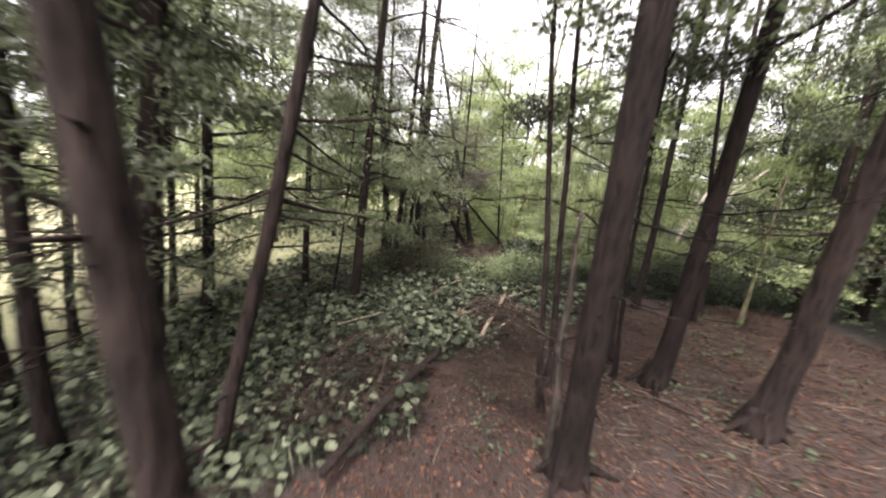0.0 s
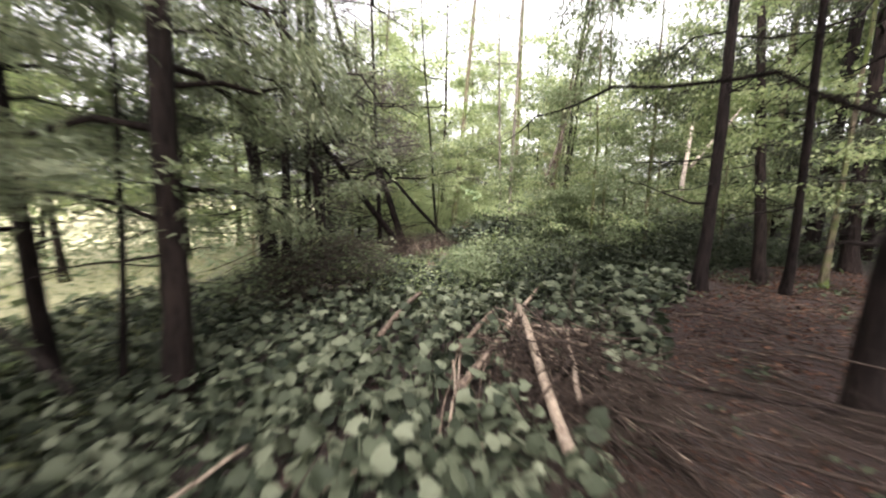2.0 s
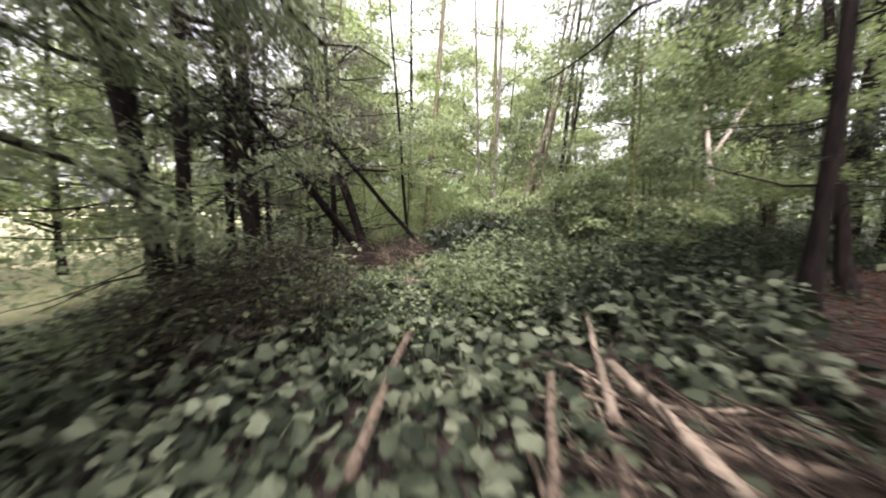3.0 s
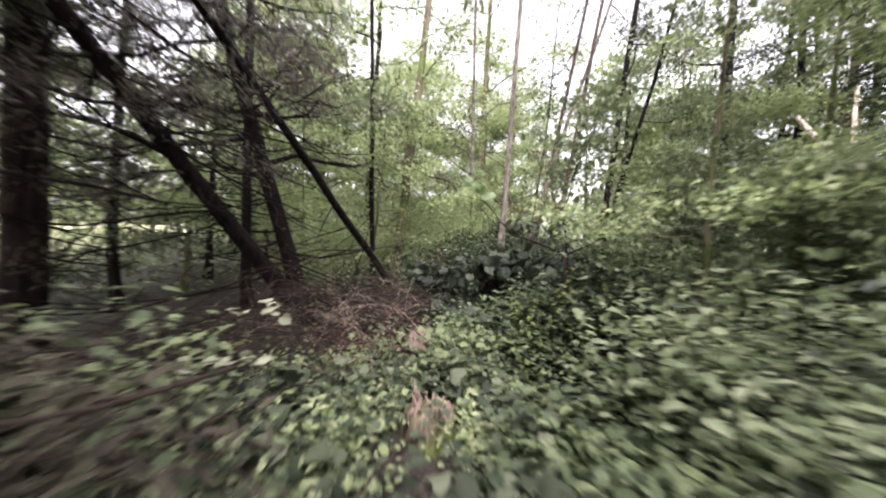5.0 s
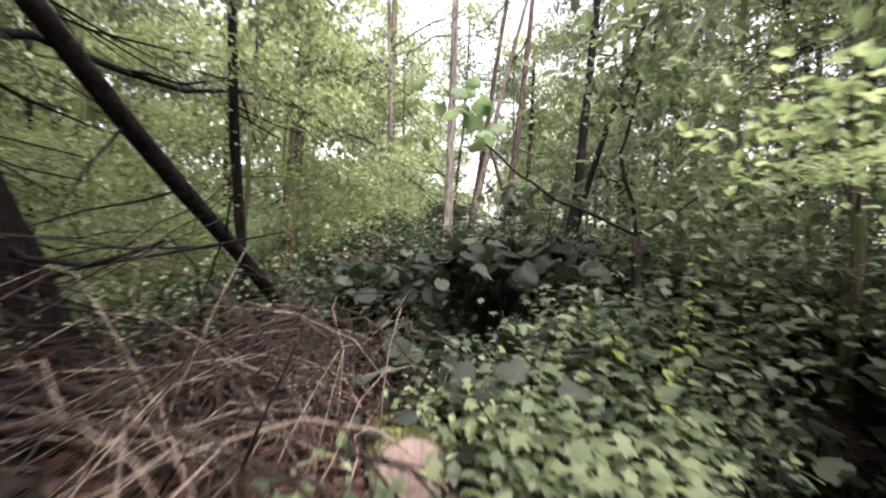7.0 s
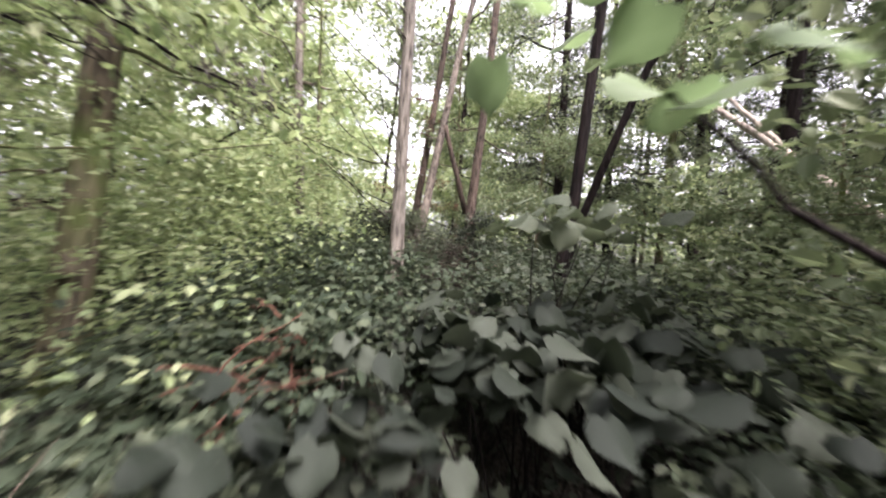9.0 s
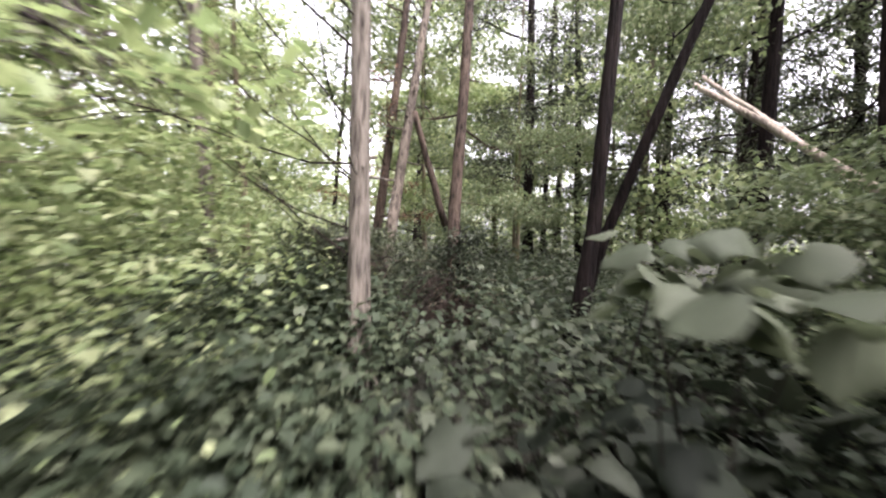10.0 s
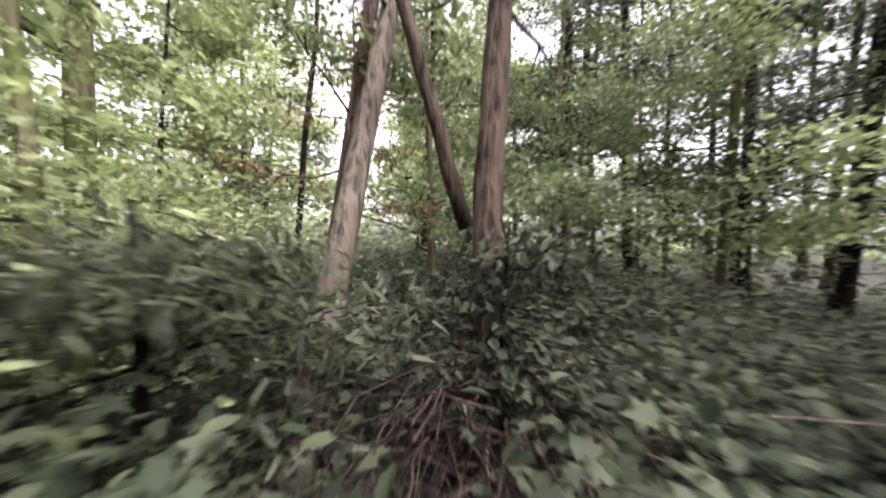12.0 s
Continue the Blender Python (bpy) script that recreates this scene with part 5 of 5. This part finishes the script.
def leafy_sapling():
    """Forked sapling with big limp leaves beside the hollow."""
    base = np.array([2.68, 9.30, ground_z(2.68, 9.30)]); root = new("sapling"); root.location = base
    fork = np.array([2.66, 9.34, 0.76])
    part("stem", tube_mesh("stem", [(curve_points(base - [0, 0, 0.05], fork, 6, wob=0.012) - base, np.linspace(0.025, 0.02, 6), 9, 0.05, 1)], BARK_BROWN), root)
    limbs = [[fork, (2.27, 9.61, 0.90), (2.28, 9.83, 1.06), (2.22, 10.02, 1.24)], [fork, (2.68, 9.39, 1.0), (2.72, 9.42, 1.23), (2.75, 9.37, 1.53), (2.82, 9.32, 1.75), (2.95, 9.25, 2.3)], [fork, (2.78, 9.2, 0.86), (2.95, 9.0, 1.02)]]
    g = np.random.default_rng(44)
    paths, first = [], None
    for k, l in enumerate(limbs):
        pts = np.vstack([curve_points(a, b, 5, wob=0.012, g=g)[:-1] for a, b in zip(l[:-1], l[1:])] + [np.array(l[-1])[None]])
        paths.append(pts)
        limb = part("limb", tube_mesh("limb", [(pts - base, np.linspace([0.009, 0.011, 0.008][k], 0.004, len(pts)), 7, 0.05, k)], BARK_DARK), root)
        first = limb if k == 0 else first
    P, D, N, S = crown_leaves(paths[1:], 1500, 0.32, 0.055, g, 0.35, 0.6, 0.3, 4)
    ok = keep_clear(P, 0.3)
    part("foliage", leaf_mesh("foliage", P[ok] - base, D[ok], N[ok], S[ok], OVAL, BROADLEAF), root)
    # the large leaves at the tip of the long limb
    piece = mesh_arrays("big_leaf", *HEARTS[1], BRIGHT_PIECE)
    for k in range(20):
        p = np.array([2.17, 10.06, 1.34]) + np.clip(g.normal(size=3) * np.array([0.09, 0.13, 0.09]), -0.18, 0.18)
        if not keep_clear(p[None], 0.2)[0]:
            continue
        d = unit(np.array([g.normal(), g.normal(), -0.5])); x = unit(np.cross(d, np.array([g.normal(0, 0.3), g.normal(0, 0.3), 1.0]))); m = np.cross(x, d)
        s = g.uniform(0.07, 0.11)
        mat = Matrix((tuple(x), tuple(d), tuple(m))).transposed().to_4x4() @ Matrix.Diagonal((s, s, s, 1)); mat.translation = Vector(p - base)
        part("big_leaf", piece, first, at=mat)
    tagged(root, "forked sapling with large limp green leaves", "sapling")


leafy_sapling()


def big_leaf_plant(name, label, spots, material, size, seed, hang=0.6, gap=0.2):
    """Large leaves on arching stalks; spots are the middles of their groups: x, y, z, spread, count."""
    g = np.random.default_rng(seed)
    for x, y, z, r, n in spots:
        root = new(name); z0 = ground_z(x, y); root.location = (x, y, z0)
        base = np.array([x, y, z0])
        pieces = [mesh_arrays("leaf", *h, material) for h in HEARTS]
        holder = None
        for k in range(n):
            p = np.array([x, y, z]) + g.normal(size=3) * np.array([r, r, r * 0.35])
            p[2] = max(p[2], ground_z(p[0], p[1]) + 0.05)
            if not keep_clear(p[None], gap)[0] or (p[0] > 3.4 and p[1] > 10.22):
                continue
            d = unit(np.array([g.normal(), g.normal(), -hang])); q = unit(np.cross(d, np.array([g.normal(0, 0.35), g.normal(0, 0.35), 1.0]))); m = np.cross(q, d)
            s = size * g.uniform(0.65, 1.25)
            mat = Matrix((tuple(q), tuple(d), tuple(m))).transposed().to_4x4() @ Matrix.Diagonal((s, s, s, 1)); mat.translation = Vector(p - base)
            if k % 9 == 0 or holder is None:
                holder = part("stalk", tube_mesh("stalk", [(curve_points((x + g.normal(0, 0.05), y + g.normal(0, 0.05), z0 - 0.02), p, 6, sag=-0.06, wob=0.01, g=g) - base, np.linspace(0.005, 0.002, 6), 5, 0, k)], BARK_DARK), root)
            part("leaf", pieces[k % 4], holder, at=mat)
        tagged(root, label, "plant")


# groups over the hollow are added so that their shadow darkens it
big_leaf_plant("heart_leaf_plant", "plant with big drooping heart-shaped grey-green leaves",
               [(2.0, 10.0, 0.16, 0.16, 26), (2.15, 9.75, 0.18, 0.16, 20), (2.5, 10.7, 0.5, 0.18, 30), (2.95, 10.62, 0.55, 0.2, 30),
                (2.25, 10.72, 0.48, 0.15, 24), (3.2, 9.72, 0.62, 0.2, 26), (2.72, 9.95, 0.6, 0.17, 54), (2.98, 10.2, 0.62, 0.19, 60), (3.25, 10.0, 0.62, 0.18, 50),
                (2.78, 10.38, 0.58, 0.17, 50), (1.9, 9.6, 0.24, 0.2, 26), (2.05, 10.4, 0.15, 0.16, 26)], SHADED_HEART_PIECE, 0.115, 81, gap=0.42)
big_leaf_plant("lime_sapling", "low spray of large pale green leaves over the bank",
               [(2.95, 10.2, 1.06, 0.09, 12), (3.25, 10.1, 1.12, 0.13, 16), (3.6, 10.15, 1.1, 0.16, 18)], LIME_PIECE, 0.092, 82, hang=0.6)
big_leaf_plant("hogweed", "pale broad leaves beside dry canes",
               [(0.31, 9.0, 0.5, 0.06, 9), (0.22, 8.75, 0.4, 0.08, 9)], PALE_LEAF, 0.045, 83, hang=0.1)
pole("fallen_pole", (6.6, 8.87, 2.85), (5.27, 7.86, 1.22), 0.03, 0.04, LIT_PEELED, "pale barkless pole hung up in the trees", "fallen wood", 92)
pole("fallen_pole", (7.48, 8.44, 3.3), (5.85, 8.18, 1.87), 0.022, 0.03, LIT_PEELED, "thinner pale pole hung up beside another", "fallen wood", 93)
pole("forked_limb", (4.86, 11.17, 1.22), (4.72, 11.42, 2.05), 0.03, 0.022, BARK_RED, "reddish dead limb propped between two pines", "fallen wood", 94)


def leaning_trunk(a, b):
    """A thin dead trunk leaning across the brush, with its snapped side branches."""
    g = np.random.default_rng(95)
    a, b = np.array(a), np.array(b); root = new("leaning_trunk"); root.location = a
    pts = curve_points(a, b, 12, wob=0.012, g=g)
    part("trunk", tube_mesh("trunk", [(pts - a, np.linspace(0.045, 0.022, 12), 10, 0.07, 95)], BARK_DARK), root)
    for k in range(16):
        i = int(g.integers(3, 12)); e = pts[i] + unit(g.normal(size=3) + np.array([0, 0, -0.3])) * g.uniform(0.15, 0.7)
        part("branch", tube_mesh("branch", [(curve_points(pts[i], e, 5, wob=0.02, g=g) - a, np.linspace(0.008, 0.002, 5), 5, 0, k)], BARK_DARK), root)
    tagged(root, "thin dark dead trunk leaning across brush", "fallen wood")


leaning_trunk((2.2, 11.78, 0.02), (-0.3, 9.7, 2.4))
pole("fallen_branch", (0.66, 9.72, 0.28), (1.02, 9.42, 0.12), 0.004, 0.0065, POLE_WOOD, "crooked weathered branch beside the dry canes", "fallen wood", 96, sag=-0.06)
pole("fallen_branch", (-2.87, 5.99, 0.62), (-1.35, 4.75, 0.42), 0.008, 0.014, BARK_DARK, "bare dead branch slanting down to the leaf bed", "fallen wood", 97, sag=-0.06)


def dead_bough(points, label, seed, twigs, r0, length):
    """A dry conifer bough with a fan of fine hanging twigs."""
    g = np.random.default_rng(seed)
    pts = np.vstack([curve_points(a, b, 6, wob=0.008, g=g)[:-1] for a, b in zip(points[:-1], points[1:])] + [np.array(points[-1])[None]])
    base = pts[0]; root = new("dead_bough"); root.location = base
    bough = part("bough", tube_mesh("bough", [(pts - base, np.linspace(r0, r0 * 0.3, len(pts)), 7, 0.08, seed)], BARK_BROWN), root)
    along = unit(pts[-1] - pts[0])
    for k in range(twigs):
        x = g.uniform(0.1, 1) * (len(pts) - 1); i = min(int(x), len(pts) - 2); s = pts[i] + (pts[i + 1] - pts[i]) * (x - i)
        e = s + (along * 0.7 + g.normal(size=3) * np.array([0.6, 0.6, 0.25]) - np.array([0, 0, 0.15])) * g.uniform(0.4, 1.0) * length
        tw = curve_points(s, e, 5, wob=0.02, g=g)
        if not keep_clear(tw, 0.3).all():
            continue
        tubes = [(tw - base, np.linspace(0.004, 0.0015, 5), 4, 0, k)]
        for _ in range(4):
            j = int(g.integers(1, 4)); e2 = tw[j] + (unit(e - s) * 0.7 + g.normal(size=3) * 0.5) * length * 0.4
            tubes.append((curve_points(tw[j], e2, 3, g=g) - base, np.linspace(0.002, 0.001, 3), 3, 0, k))
        part("twig", tube_mesh("twig", tubes, TWIG), bough)
    tagged(root, label, "dead branch")


dead_bough([(1.2, 2.3, 1.1), (0.86, 2.25, 1.02), (0.66, 2.75, 0.98), (0.5, 3.3, 0.9)], "dry brown spruce bough with fans of fine dead twigs", 5, 46, 0.016, 0.4)
dead_bough([(1.0, 2.55, 0.55), (0.78, 2.8, 0.45), (0.5, 3.05, 0.28)], "fuzzy grey dead spruce bough lying on litter", 7, 70, 0.012, 0.45)
dead_bough([(1.05, 3.2, 0.8), (0.85, 3.6, 0.72), (0.75, 4.2, 0.5)], "low dead spruce bough trailing over the brush", 6, 34, 0.013, 0.35)


def leafy_shoot(x, y, h, seed, size=0.05):
    """An upright shoot with pairs of yellow-green leaves."""
    g = np.random.default_rng(seed)
    z0 = ground_z(x, y); root = new("leafy_shoot"); root.location = (x, y, z0)
    top = np.array([g.normal(0, 0.06), g.normal(0, 0.06), h])
    stem = curve_points((0, 0, -0.02), top, 8, wob=0.008, g=g)
    stalk = part("stem", tube_mesh("stem", [(stem, np.linspace(0.005, 0.002, 8), 5, 0, seed)], BARK_DARK), root)
    piece = mesh_arrays("leaf", OVAL[0], OVAL[1], SHOOT_LEAF, smooth=False)
    for k in range(16):
        f = 0.35 + 0.65 * k / 15; i = min(int(f * 7), 6); p = stem[i] + (stem[i + 1] - stem[i]) * (f * 7 - i)
        a = k * 2.4 + g.normal(0, 0.3); d = unit(np.array([math.cos(a), math.sin(a), g.normal(-0.1, 0.25)])); q = unit(np.cross(d, np.array([0, 0, 1.0]))); m = np.cross(q, d)
        s = size * g.uniform(0.7, 1.3)
        mat = Matrix((tuple(q), tuple(d), tuple(m))).transposed().to_4x4() @ Matrix.Diagonal((s, s, s, 1)); mat.translation = Vector(p)
        part("leaf", piece, stalk, at=mat)
    tagged(root, "upright shoot with yellow-green paired leaves", "plant", "shoots at the dark hole")


for k, (x, y, h) in enumerate([(2.05, 9.22, 0.5), (2.15, 9.3, 0.42), (2.4, 9.1, 0.75), (2.3, 9.2, 0.55), (1.95, 9.1, 0.35), (2.6, 9.0, 0.6), (1.75, 9.0, 0.33)]):
    leafy_shoot(x, y, h, 500 + k)
